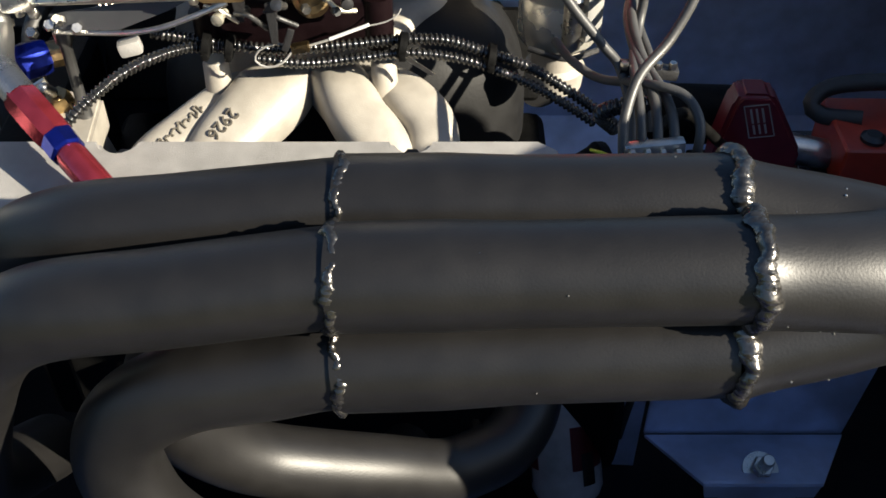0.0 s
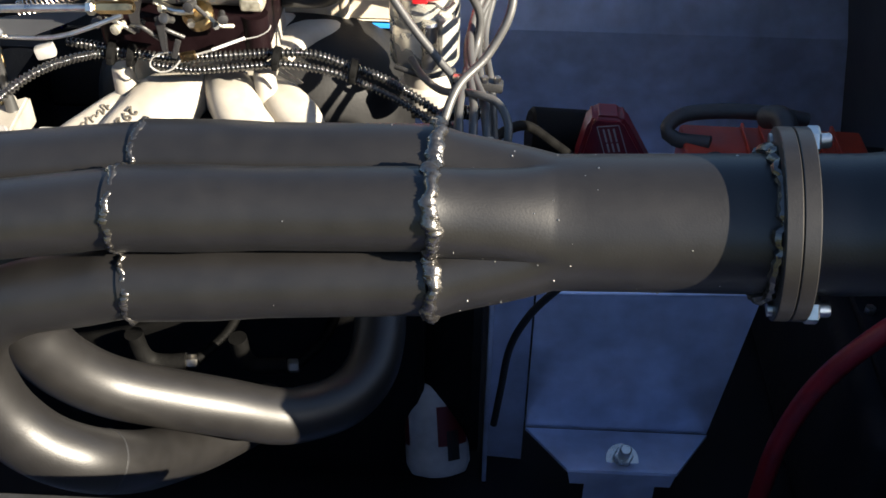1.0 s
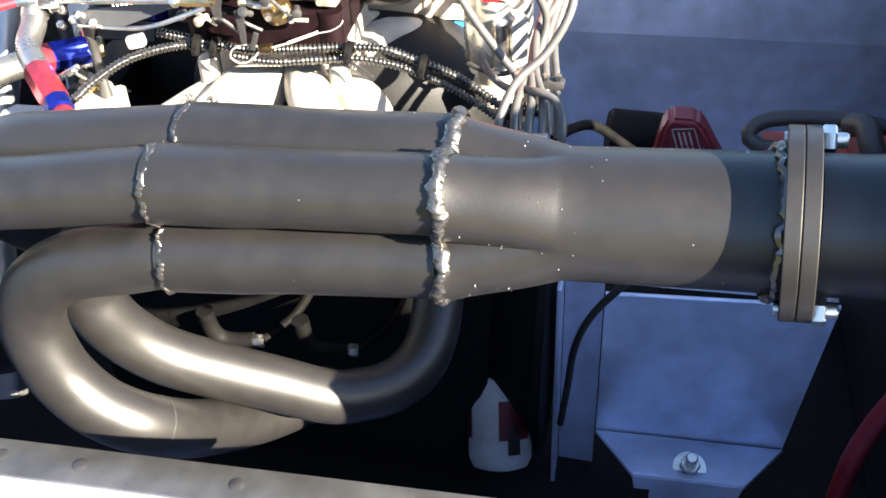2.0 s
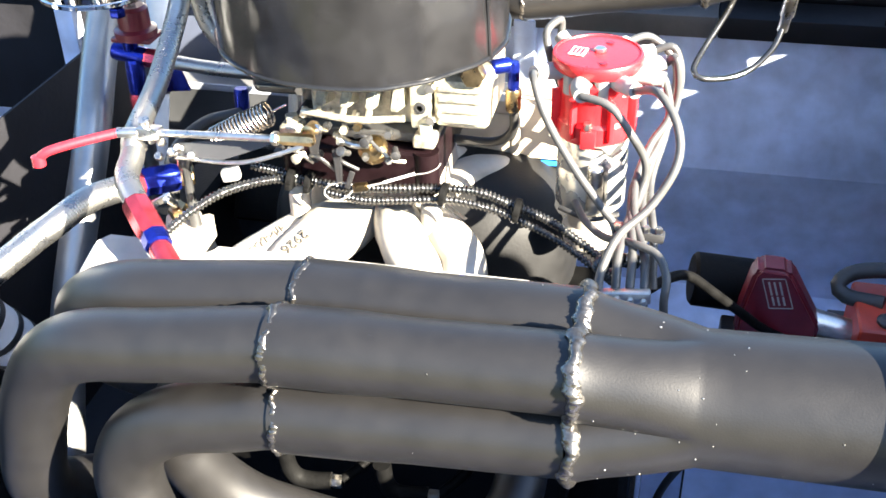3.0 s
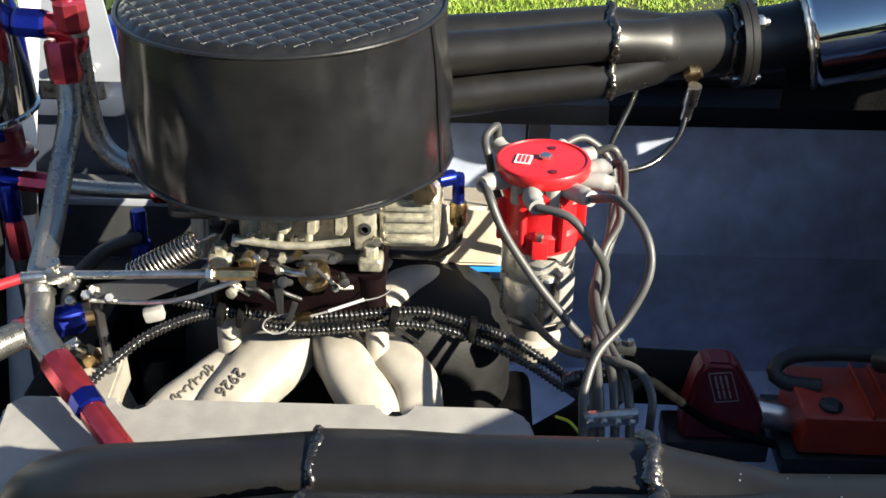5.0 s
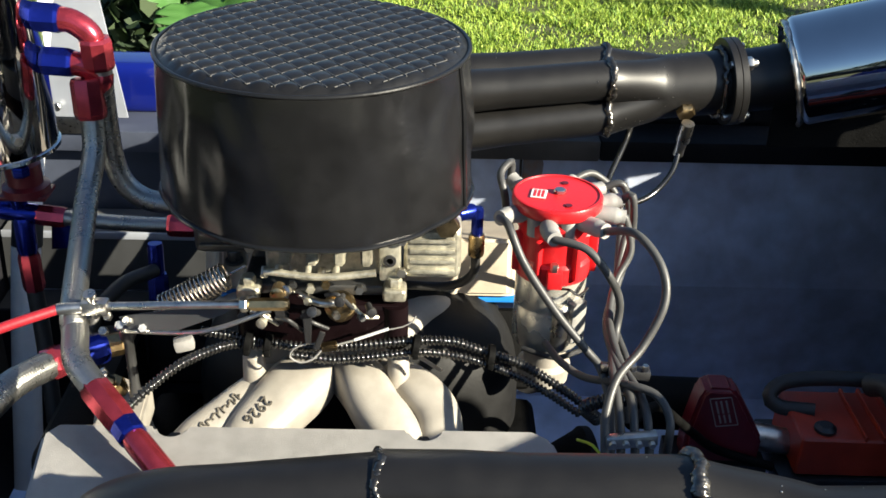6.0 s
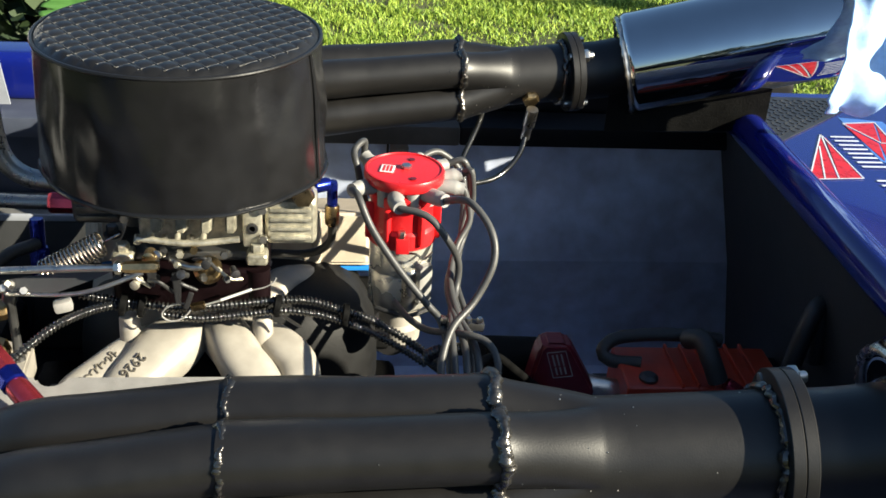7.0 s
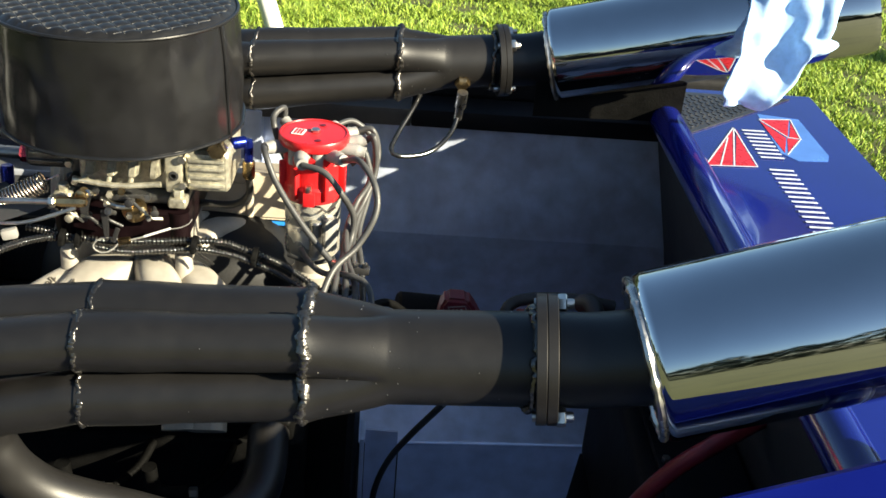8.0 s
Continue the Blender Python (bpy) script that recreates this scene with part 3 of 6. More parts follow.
        prev = ring
    part("collector", b, HEADER, h)
    c = axis(xf)
    d = Vector((1, side * 0.085, slope)).normalized()
    m = along(c, c + d)
    for off, nm in ((-0.006, "flange"), (0.0040, "mating_flange")):
        part(nm, lathe([(0.043, 0), (0.0598, 0), (0.0604, 0.0006), (0.0604, 0.0089), (0.0598, 0.0095), (0.043, 0.0095)], m @ Matrix.Translation((0, 0, off)), 96), HEADER, h, angle=25)
    rng = random.Random(3)
    path = [c - d * 0.012 + Vector((0.002 * rng.uniform(-1, 1), math.cos(2 * math.pi * i / 90) * 0.0465, math.sin(2 * math.pi * i / 90) * 0.0465)) for i in range(91)]
    lump = [rng.uniform(0, 1) for _ in range(91)]
    part("flange_weld", sweep(bmesh.new(), path, lambda t: 0.0030 + 0.0022 * lump[int(t * 90)], 8), WELD, h)
    for ang in (45, 225, 135 if side > 0 else 315):
        u = Vector((0, math.cos(radians(ang)), math.sin(radians(ang)))) * 0.0525
        bm = hexa(0.0095, 0.0085, along(c + u + d * 0.0135, c + u + d * 0.1))
        lathe([(0.005, -0.022), (0.005, 0.014), (0.004, 0.0155)], along(c + u + d * 0.0135, c + u + d * 0.1), 16, bm)
        part("flange_bolt", bm, STEEL, h, "plated steel flange bolt")
    return c, d


near_c, near_d = header("exhaust_header", -1, 0.388, -0.055, 0.149, 0.366, -0.001, -3)
far_c, far_d = header("exhaust_header", 1, 1.268, -0.02, 0.217, 0.386, -0.012, 3)


def muffler(c, d, side):
    mf = thing("muffler", "polished chrome cylindrical muffler with a welded inlet", "muffler", tuple(c), group="mufflers")
    face = c + (Vector((0.090, -0.016, 0.018)) if side < 0 else Vector((0.088, 0, 0.014)))
    ax = Vector((1, 0.0, 0.335)).normalized() if side < 0 else Vector((math.cos(radians(16)), -0.13, math.sin(radians(16)))).normalized()
    part("inlet_pipe", tube([c + d * 0.014, c + d * 0.05, face + ax * 0.01], 0.0440, 48), HEADER, mf)
    m = along(face, face + ax)
    part("shell", lathe([(0.042, 0.006), (0.062, 0.0), (0.071, 0.0005), (0.0755, 0.004), (0.0778, 0.010), (0.0778, 0.50), (0.0755, 0.512), (0.045, 0.515)], m, 128), CHROME, mf)
    rng = random.Random(9 + side)
    lump = [rng.uniform(0, 1) for _ in range(81)]
    ring = [m @ Vector((math.cos(2 * math.pi * i / 80) * 0.0715, math.sin(2 * math.pi * i / 80) * 0.0715, -0.001)) for i in range(81)]
    part("seam_weld", sweep(bmesh.new(), ring, lambda t: 0.0028 + 0.0022 * lump[int(t * 80)], 8), STEEL, mf, "bright end cap seam weld")
    ring = [m @ Vector((math.cos(2 * math.pi * i / 80) * 0.0455, math.sin(2 * math.pi * i / 80) * 0.0455, 0.001)) for i in range(81)]
    part("inlet_weld", sweep(bmesh.new(), ring, lambda t: 0.003 + 0.002 * lump[int(t * 80)], 8), WELD, mf)


muffler(near_c, near_d, -1)
muffler(far_c, far_d, 1)
# ---- engine ----
eng = thing("engine_block", "black painted V8 engine block with cylinder heads", "engine", (-0.13, 0.86, 0.72))
part("crankcase", block((0.50, 0.34, 0.32), pose(-0.13, 0.86, 0.86), 0.02, 3), BLOCK, eng)
for s in (-1, 1):
    part("cylinder_head", block((0.47, 0.17 if s > 0 else 0.12, 0.10), pose(-0.13, 0.86 + s * (0.185 if s > 0 else 0.120), 1.085 if s > 0 else 1.055, s * -32), 0.008, 3), BLOCK, eng)
    for k in range(5 if s > 0 else 0):
        part("head_bolt", hexa(0.009, 0.009, along((-0.33 + 0.1 * k, 0.86 + s * 0.250, 1.045), (-0.33 + 0.1 * k, 0.86 + s * 0.45, 1.13))), BLOCK, eng)
# rounded black rear cover behind the manifold
b, prev, N = bmesh.new(), None, 64
for i in range(25):
    p = math.pi / 2 * i / 24
    hz, rr = math.sin(p) ** 0.55, math.cos(p) ** 0.55
    ring = []
    for k in range(N):
        a = 2 * math.pi * k / N
        ca, sa_ = math.cos(a), math.sin(a)
        x = math.copysign(abs(ca) ** 0.7, ca) * 0.195 * rr
        y = math.copysign(abs(sa_) ** 0.8, sa_) * 0.125 * rr
        ring.append(b.verts.new((-0.105 + x, 0.975 + y, 1.05 + 0.156 * hz)))
    if prev:
        for k in range(N):
            b.faces.new((prev[k], prev[(k + 1) % N], ring[(k + 1) % N], ring[k]))
    prev = ring
b.faces.new(prev)
part("valley_cover", b, SATIN, eng, "smooth domed satin black cover", angle=60)
part("front_cover", block((0.06, 0.26, 0.34), pose(-0.40, 0.86, 0.98), 0.02, 3), BLOCK, eng)
part("bellhousing", lathe([(0.15, 0), (0.155, 0.004), (0.185, 0.055), (0.19, 0.06), (0.19, 0.07), (0.05, 0.072)], along((0.115, 0.86, 0.86), (0.3, 0.86, 0.86)), 48), BLOCK, eng)
for p in ((0.03, 0.60, 0.97), (0.06, 0.61, 0.95)):
    part("stud", hexa(0.006, 0.014, along(p, (p[0], p[1] - 0.1, p[2] + 0.04))), TREAD, eng, "bright steel stud")


def valve_cover(side, y, z, tilt, label):
    v = thing("valve_cover", label, "valve cover", (-0.132, y, z - 0.05), group="valve covers")
    x0, x1, w = (-0.362 if side < 0 else -0.285), 0.098, 0.145
    out = [(x0 + 0.002, 0)]
    for nx in (-0.257, -0.025):
        out += [(nx - 0.020, 0)] + [(nx - 0.014 * math.cos(radians(a)), -0.013 * math.sin(radians(a))) for a in range(0, 181, 22)] + [(nx + 0.020, 0)]
    out += [(x1 - 0.022, 0), (x1 - 0.005, -0.012), (x1, -0.03), (x1, -w + 0.01), (x1 - 0.01, -w), (x0 + 0.012, -w), (x0 + 0.001, -w + 0.012), (x0 - 0.010, -0.014)]
    m = pose(0, y, z, tilt) if side < 0 else pose(0, y, z, tilt) @ Matrix.Diagonal((1, -1, 1, 1))
    b = slab(out, -0.032 if side < 0 else -0.07, m, 0.0)
    bmesh.ops.recalc_face_normals(b, faces=b.faces[:])
    bmesh.ops.bevel(b, geom=[e for e in b.edges if e.calc_face_angle(0) > 0.6], offset=0.004, segments=3, affect="EDGES")
    part("casting", b, COVER if side < 0 else BEIGE, v)
    rim = [m @ Vector(q) for q in ((-0.215, -0.080, 0), (-0.215, -0.062, 0), (-0.205, -0.052, 0), (-0.15, -0.050, 0), (-0.045, -0.050, 0), (-0.036, -0.058, 0), (-0.036, -0.080, 0))]
    part("raised_rim", tube(rim, 0.0018, 10, 0.004), COVER if side < 0 else BEIGE, v)
    for nx in (-0.257, -0.025):
        c = m @ Vector((nx, -0.001, -0.030))
        bm = hexa(0.008, 0.012, Matrix.Translation(c))
        lathe([(0.011, -0.004), (0.011, 0)], Matrix.Translation(c), 20, bm)
        part("cover_bolt", bm, BLACK, v, "dark steel cover bolt")
    return v


valve_cover(-1, 0.668, 1.247, 8, "sunlit cast aluminium valve cover with scalloped bolt recesses")
valve_cover(1, 1.010, 1.262, -18, "warm grey cast aluminium valve cover with blue gasket")
fl = thing("oil_filler_box", "warm grey cast filler box with a raised lip", "casting", (-0.03, 0.995, 1.19))
part("body", block((0.082, 0.05, 0.070), pose(-0.036, 1.012, 1.220), 0.005, 3), BEIGE, fl)
part("lip", block((0.056, 0.052, 0.018), pose(-0.022, 1.010, 1.264), 0.004, 3), BEIGE, fl)
part("corner_flange", tube([(0.006, 0.992, 1.186), (0.006, 0.992, 1.275)], 0.007, 20), BEIGE, fl, "rounded upright flange")
gas = thing("gasket", "bright blue rubber valve cover gasket", "gasket", (-0.13, 0.98, 1.18))
part("strip", block((0.37, 0.10, 0.006), pose(-0.090, 1.045, 1.186), 0.001), BRIGHTBLUE, gas)

im = thing("intake_manifold", "cast aluminium intake manifold with raised script and number", "intake manifold", (-0.13, 0.86, 1.15))
part("plenum", block((0.15, 0.13, 0.07), pose(-0.13, 0.890, 1.212), 0.018, 4), CAST, im)
part("front_pad", slab([(-0.362, 0.690), (-0.305, 0.690), (-0.309, 0.742), (-0.314, 0.806), (-0.352, 0.778)], -0.035, pose(0, 0, 1.192), 0.003), CAST, im, "flat cast pad at the front corner")
# each runner: centres with half width and half height
RUN = {
    0: [(-0.175, 0.830, 1.182, 0.020, 0.024), (-0.203, 0.795, 1.182, 0.022, 0.025), (-0.230, 0.767, 1.172, 0.025, 0.026), (-0.261, 0.740, 1.154, 0.026, 0.027), (-0.281, 0.700, 1.112, 0.027, 0.028), (-0.289, 0.650, 1.06, 0.028, 0.028)],
    1: [(-0.146, 0.835, 1.192, 0.032, 0.024), (-0.157, 0.800, 1.195, 0.035, 0.027), (-0.179, 0.772, 1.183, 0.032, 0.028), (-0.205, 0.740, 1.162, 0.029, 0.029), (-0.223, 0.700, 1.118, 0.027, 0.029), (-0.230, 0.650, 1.06, 0.027, 0.028)],
    2: [(-0.108, 0.835, 1.192, 0.026, 0.024), (-0.090, 0.800, 1.196, 0.027, 0.027), (-0.075, 0.775, 1.185, 0.027, 0.028), (-0.051, 0.745, 1.166, 0.027, 0.028), (-0.036, 0.700, 1.118, 0.026, 0.028), (-0.030, 0.650, 1.06, 0.027, 0.028)],
    3: [(-0.062, 0.835, 1.182, 0.022, 0.024), (-0.036, 0.802, 1.187, 0.025, 0.026), (-0.014, 0.778, 1.179, 0.025, 0.027), (-0.007, 0.748, 1.160, 0.024, 0.028), (-0.003, 0.700, 1.114, 0.024, 0.028), (0.000, 0.650, 1.06, 0.024, 0.028)],
}


def runner_stations(rows, step=0.005):
    """Centre, side, up, half width and half height all along a runner."""
    path = curve([r_[:3] for r_ in rows], step)
    ys = [r_[1] for r_ in rows]
    out = []
    for i, c in enumerate(path):
        d = (path[min(i + 1, len(path) - 1)] - path[max(i - 1, 0)]).normalized()
        side = (Vector((1, 0, 0)) - d * d.x).normalized()
        up = side.cross(d)
        if up.z < 0:
            up = -up
        w, hh = (float(np.interp(-c.y, [-q for q in ys], [r_[k] for r_ in rows])) for k in (3, 4))
        out.append((c, side, up, w, hh))
    return out


def cast_runner(rows, seg=40, power=0.72):
    """A cast runner with a rounded-square section that follows its stations."""
    b, prev = bmesh.new(), None
    for c, side, up, w, hh in runner_stations(rows):
        ring = []
        for k in range(seg):
            a = 2 * math.pi * k / seg
            ca, sa_ = math.cos(a), math.sin(a)
            ring.append(b.verts.new(c + side * math.copysign(abs(ca) ** power, ca) * w + up * math.copysign(abs(sa_) ** power, sa_) * hh))
        if prev:
            for k in range(seg):
                b.faces.new((prev[k], prev[(k + 1) % seg], ring[(k + 1) % seg], ring[k]))
        else:
            b.faces.new(ring[::-1])
        prev = ring
    b.faces.new(prev)
    bmesh.ops.recalc_face_normals(b, faces=b.faces[:])
    return b


for k, w in RUN.items():
    part("runner", cast_runner(w), CAST, im, angle=50)
    part("runner", cast_runner([(x, 1.74 - y, z, a, c) for x, y, z, a, c in w], 20), CAST, im, angle=50)
for x in (-0.203, -0.053):
    part("boss", lathe([(0.016, 1.16), (0.0125, 1.20), (0.0115, 1.232), (0.0095, 1.2355)], pose(x, 0.800, 0), 28), CAST, im)


def lettering(text, size, m, mat, parent, name="lettering", depth=0.0012, label=""):
    cu = bpy.data.curves.new(name, "FONT")
    cu.body, cu.size, cu.extrude, cu.align_x, cu.align_y = text, size, depth, "CENTER", "CENTER"
    tmp = new("tmp_text", cu)
    dg = bpy.context.evaluated_depsgraph_get()
    me = bpy.data.meshes.new_from_object(tmp.evaluated_get(dg))
    bpy.data.objects.remove(tmp)
    b = bmesh.new()
    b.from_mesh(me)
    bmesh.ops.transform(b, matrix=m, verts=b.verts[:])
    return part(name, b, mat, parent, label, False)


def on_runner(k, t):
    """A pose on top of runner k: x along the runner (outboard), z away from its skin."""
    st_ = runner_stations(RUN[k], 0.003)
    c, side, up, w, hh = st_[int(t * (len(st_) - 1))]
    d = (st_[min(int(t * (len(st_) - 1)) + 1, len(st_) - 1)][0] - c).normalized()
    side = up.cross(d)
    c = c + up * hh
    return Matrix(((d.x, side.x, up.x, c.x), (d.y, side.y, up.y, c.y), (d.z, side.z, up.z, c.z), (0, 0, 0, 1)))


lettering("2926", 0.0165, on_runner(1, 0.36) @ pose(0, -0.004, 0), RELIEFSHADE, im, "number", 0.0016, "raised cast number on the runner")
# raised script on the outer runner, drawn as a plain wavy stroke
base = [on_runner(0, 0.24 + 0.26 * (i + 1.6 * math.sin(i * 0.72 + 1.2)) / 90) @ Vector((0, 0.0036 * math.sin(i * 0.72) * (1 + 0.5 * math.sin(i * 0.23)), 0.0006)) for i in range(91)]
part("script_emblem", sweep(bmesh.new(), curve(base, 0.0015), 0.0010, 6), RELIEFSHADE, im, "plain raised script stroke")

sp = thing("carburetor_spacer", "dark phenolic spacer under the carburetor", "spacer", (-0.13, 0.87, 1.248))
SPACER = material("dark_phenolic", (0.005, 0.0022, 0.0028), 0.40, 0.0, 0.2, 60, 0.1, 300, spec=0.12)
part("body", block((0.165, 0.165, 0.05), pose(-0.13, 0.875, 1.274), 0.008, 3), SPACER, sp)
for x in (-0.203, -0.057):
    part("corner_post", lathe([(0.014, 1.25), (0.014, 1.298)], pose(x, 0.803, 0), 24), SPACER, sp)

carb = thing("carburetor", "gold dichromate four-barrel carburetor with exposed linkage", "carburetor", (-0.13, 0.87, 1.30))
part("base_plate", block((0.165, 0.150, 0.012), pose(-0.13, 0.885, 1.307), 0.004, 3), TREAD, carb)
part("main_body", block((0.125, 0.104, 0.085), pose(-0.128, 0.883, 1.355), 0.008, 3), ZINC, carb)
part("air_horn", lathe([(0.066, 1.39), (0.066, 1.41), (0.062, 1.415)], pose(-0.13, 0.872, 0), 48), ZINC, carb)
for i in range(4):
    x = -0.172 + 0.0265 * i
    b = bmesh.new()
    q = [(x, 0.824, 1.380), (x + 0.013, 0.824, 1.380), (x + 0.014, 0.784, 1.350), (x + 0.003, 0.784, 1.350), (x, 0.824, 1.338), (x + 0.013, 0.824, 1.338)]
    v = [b.verts.new(p) for p in q]
    for f in ((0, 1, 2, 3), (3, 2, 5, 4), (0, 3, 4), (1, 5, 2), (0, 4, 5, 1)):
        b.faces.new([v[i_] for i_ in f])
    bmesh.ops.recalc_face_normals(b, faces=b.faces[:])
    bmesh.ops.bevel(b, geom=b.edges[:], offset=0.002, segments=2, affect="EDGES")
    part("body_rib", b, ZINC, carb)
part("body_rail", tube([(-0.185, 0.790, 1.340), (-0.13, 0.787, 1.336), (-0.075, 0.790, 1.340)], 0.0038, 14), ZINC, carb)
# The left bowl's parts take dark metal for the air cleaner's shade.
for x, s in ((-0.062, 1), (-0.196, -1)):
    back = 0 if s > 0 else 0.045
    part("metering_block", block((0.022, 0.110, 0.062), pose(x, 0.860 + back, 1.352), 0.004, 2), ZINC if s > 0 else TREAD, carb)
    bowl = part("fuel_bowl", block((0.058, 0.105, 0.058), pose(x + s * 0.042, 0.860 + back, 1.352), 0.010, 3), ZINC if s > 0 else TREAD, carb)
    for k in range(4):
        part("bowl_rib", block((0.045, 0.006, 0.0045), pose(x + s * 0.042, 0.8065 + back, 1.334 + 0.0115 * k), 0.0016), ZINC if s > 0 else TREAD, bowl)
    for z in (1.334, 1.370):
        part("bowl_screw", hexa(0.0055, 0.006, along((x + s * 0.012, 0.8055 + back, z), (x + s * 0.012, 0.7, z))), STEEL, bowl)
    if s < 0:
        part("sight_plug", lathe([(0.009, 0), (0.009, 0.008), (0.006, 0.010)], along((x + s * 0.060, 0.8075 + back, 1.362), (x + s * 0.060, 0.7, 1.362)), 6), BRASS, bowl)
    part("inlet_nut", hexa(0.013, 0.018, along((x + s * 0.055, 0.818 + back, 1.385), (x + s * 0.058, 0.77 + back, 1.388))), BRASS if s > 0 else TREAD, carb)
part("port_plug", lathe([(0.0065, 0), (0.0065, 0.003), (0.0035, 0.0035), (0.0035, 0.001)], along((-0.062, 0.806, 1.346), (-0.062, 0.7, 1.346)), 20), BLACK, carb)
for x in (-0.203, -0.057):
    part("corner_lug", block((0.024, 0.024, 0.014), pose(x, 0.804, 1.311), 0.005, 3), ZINC, carb)
    part("stud_nut", hexa(0.0075, 0.009, pose(x, 0.804, 1.318)), ZINC, carb)
part("pump_cup", lathe([(0.010, 0), (0.015, 0.003), (0.016, 0.013), (0.012, 0.018), (0.006, 0.019)], along((-0.111, 0.798, 1.292), (-0.111, 0.780, 1.318)), 28), BRASS, carb)
part("pump_arm", tube([(-0.150, 0.785, 1.318), (-0.130, 0.778, 1.312), (-0.112, 0.782, 1.310)], 0.004, 12), STEEL, carb)
for k, (x, z) in enumerate(((-0.158, 1.325), (-0.140, 1.322), (-0.125, 1.327), (-0.092, 1.322))):
    part("linkage_screw", hexa(0.0048, 0.012, along((x, 0.792, z), (x + 0.004, 0.75, z + 0.01))), (TREAD, ZINC, BRASS, TREAD)[k], carb)
lever = slab([(-0.004, -0.026), (0.002, -0.028), (0.005, -0.008), (0.010, 0.008), (0.002, 0.014), (-0.010, 0.008), (-0.006, -0.008)], 0.003, Matrix(((1, 0, 0, -0.168), (0, 0, -1, 0.772), (0, 1, 0, 1.318), (0, 0, 0, 1))), 0.0008)
part("throttle_lever", lever, BLACK, carb, "dark steel throttle lever")
lever = slab([(-0.004, -0.036), (0.002, -0.036), (0.004, -0.004), (0.0, 0.004), (-0.006, 0.002)], 0.003, Matrix(((1, 0, 0, -0.140), (0, 0, -1, 0.764), (0, 1, 0, 1.310), (0, 0, 0, 1))), 0.0008)
part("kickdown_lever", lever, BLACK, carb, "dark steel lever")
rng = random.Random(21)
for k in range(16):
    x, z = -0.205 + 0.0082 * k, 1.298 + rng.uniform(0, 0.030)
    y = 0.782 - rng.uniform(0, 0.014)
    d = Vector((rng.uniform(-0.6, 0.6), -1, rng.uniform(-0.2, 0.7)))
    m_ = (BLACK, STEEL, BLACK, ZINC, TREAD)[k % 5]
    if k % 3 == 0:
        part("linkage_pin", lathe([(0.0034, 0), (0.0034, 0.012), (0.0052, 0.012), (0.0052, 0.016), (0.002, 0.017)], along((x, y, z), Vector((x, y, z)) + d), 14), m_, carb)
    elif k % 3 == 1:
        part("linkage_link", tube([(x, y, z), (x + 0.012, y - 0.006, z - 0.010 + 0.02 * rng.random()), (x + 0.026, y, z - 0.014)], 0.0022, 10, 0.003), m_, carb)
    else:
        part("linkage_nut", hexa(0.0042, 0.007, along((x, y, z), Vector((x, y, z)) + d)), m_, carb)
for k in range(6):
    part("air_bleed", lathe([(0.004, 0), (0.004, 0.010), (0.002, 0.011)], along((-0.185 + 0.014 * k, 0.800, 1.338 + 0.002 * (k % 2)), (-0.185 + 0.014 * k, 0.77, 1.322)), 12), ZINC if k % 2 else STEEL, carb)
part("lever_boss", lathe([(0.007, 0), (0.007, 0.018), (0.005, 0.019)], along((-0.168, 0.775, 1.330), (-0.168, 0.75, 1.334)), 20), BRASS, carb)

# throttle rod, return spring, bracket and cable
rod = thing("throttle_rod", "steel throttle rod with brass end joint", "throttle linkage", (-0.25, 0.745, 1.328))
part("rod", tube([(-0.330, 0.748, 1.3225), (-0.19, 0.740, 1.3325)], 0.0040, 14), STEEL, rod)
part("end_joint", lathe([(0.0050, 0), (0.0062, 0.004), (0.0062, 0.034), (0.0045, 0.038)], along((-0.192, 0.740, 1.3325), (-0.15, 0.737, 1.3355)), 6), BRASS, rod, "brass hexagon rod end")
part("lock_nut", hexa(0.0075, 0.007, along((-0.200, 0.7405, 1.332), (-0.15, 0.737, 1.3355))), STEEL, rod)
part("clevis", block((0.026, 0.014, 0.014), pose(-0.340, 0.748, 1.322), 0.003, 2), STEEL, rod)
part("clevis_pin", lathe([(0.004, -0.014), (0.004, 0.014), (0.006, 0.014), (0.006, 0.018)], along((-0.342, 0.748, 1.322), (-0.342, 0.74, 1.35)), 16), STEEL, rod)
b, n = bmesh.new(), 330
a0, a1 = Vector((-0.286, 0.782, 1.300)), Vector((-0.222, 0.790, 1.334))
dd = (a1 - a0).normalized()
u1 = dd.cross(Vector((0, 0, 1))).normalized()
u2 = dd.cross(u1)
coil = [a0.lerp(a1, i / n) + (u1 * math.cos(i * 2 * math.pi * 16 / n) + u2 * math.sin(i * 2 * math.pi * 16 / n)) * 0.0130 for i in range(n + 1)]
coil = [a0 - dd * 0.03, a0 - dd * 0.004] + coil + [a1 + dd * 0.004, a1 + dd * 0.022]
spr = thing("return_spring", "coiled steel throttle return spring", "spring", tuple(a0))
part("coil", sweep(b, coil, 0.0012, 7), COPPER, spr)
brk = thing("cable_bracket", "polished steel cable bracket blade with a slot", "bracket", (-0.29, 0.755, 1.285))
BLADE = Matrix(((1, 0, 0, 0), (0, 0.35, -0.94, 0.758), (0, 0.94, 0.35, 0), (0, 0, 0, 1)))
part("blade", slab([(-0.322, 1.298), (-0.312, 1.286), (-0.270, 1.284), (-0.222, 1.302), (-0.190, 1.318), (-0.191, 1.321), (-0.250, 1.309), (-0.300, 1.302)], 0.003, Matrix.Translation((0, -0.455, 0.085)) @ BLADE, 0.0008), DULLPLATE, brk)
part("arm", tube([(-0.318, 0.752, 1.292), (-0.24, 0.748, 1.296), (-0.175, 0.757, 1.316)], 0.0024, 10), STEEL, brk)
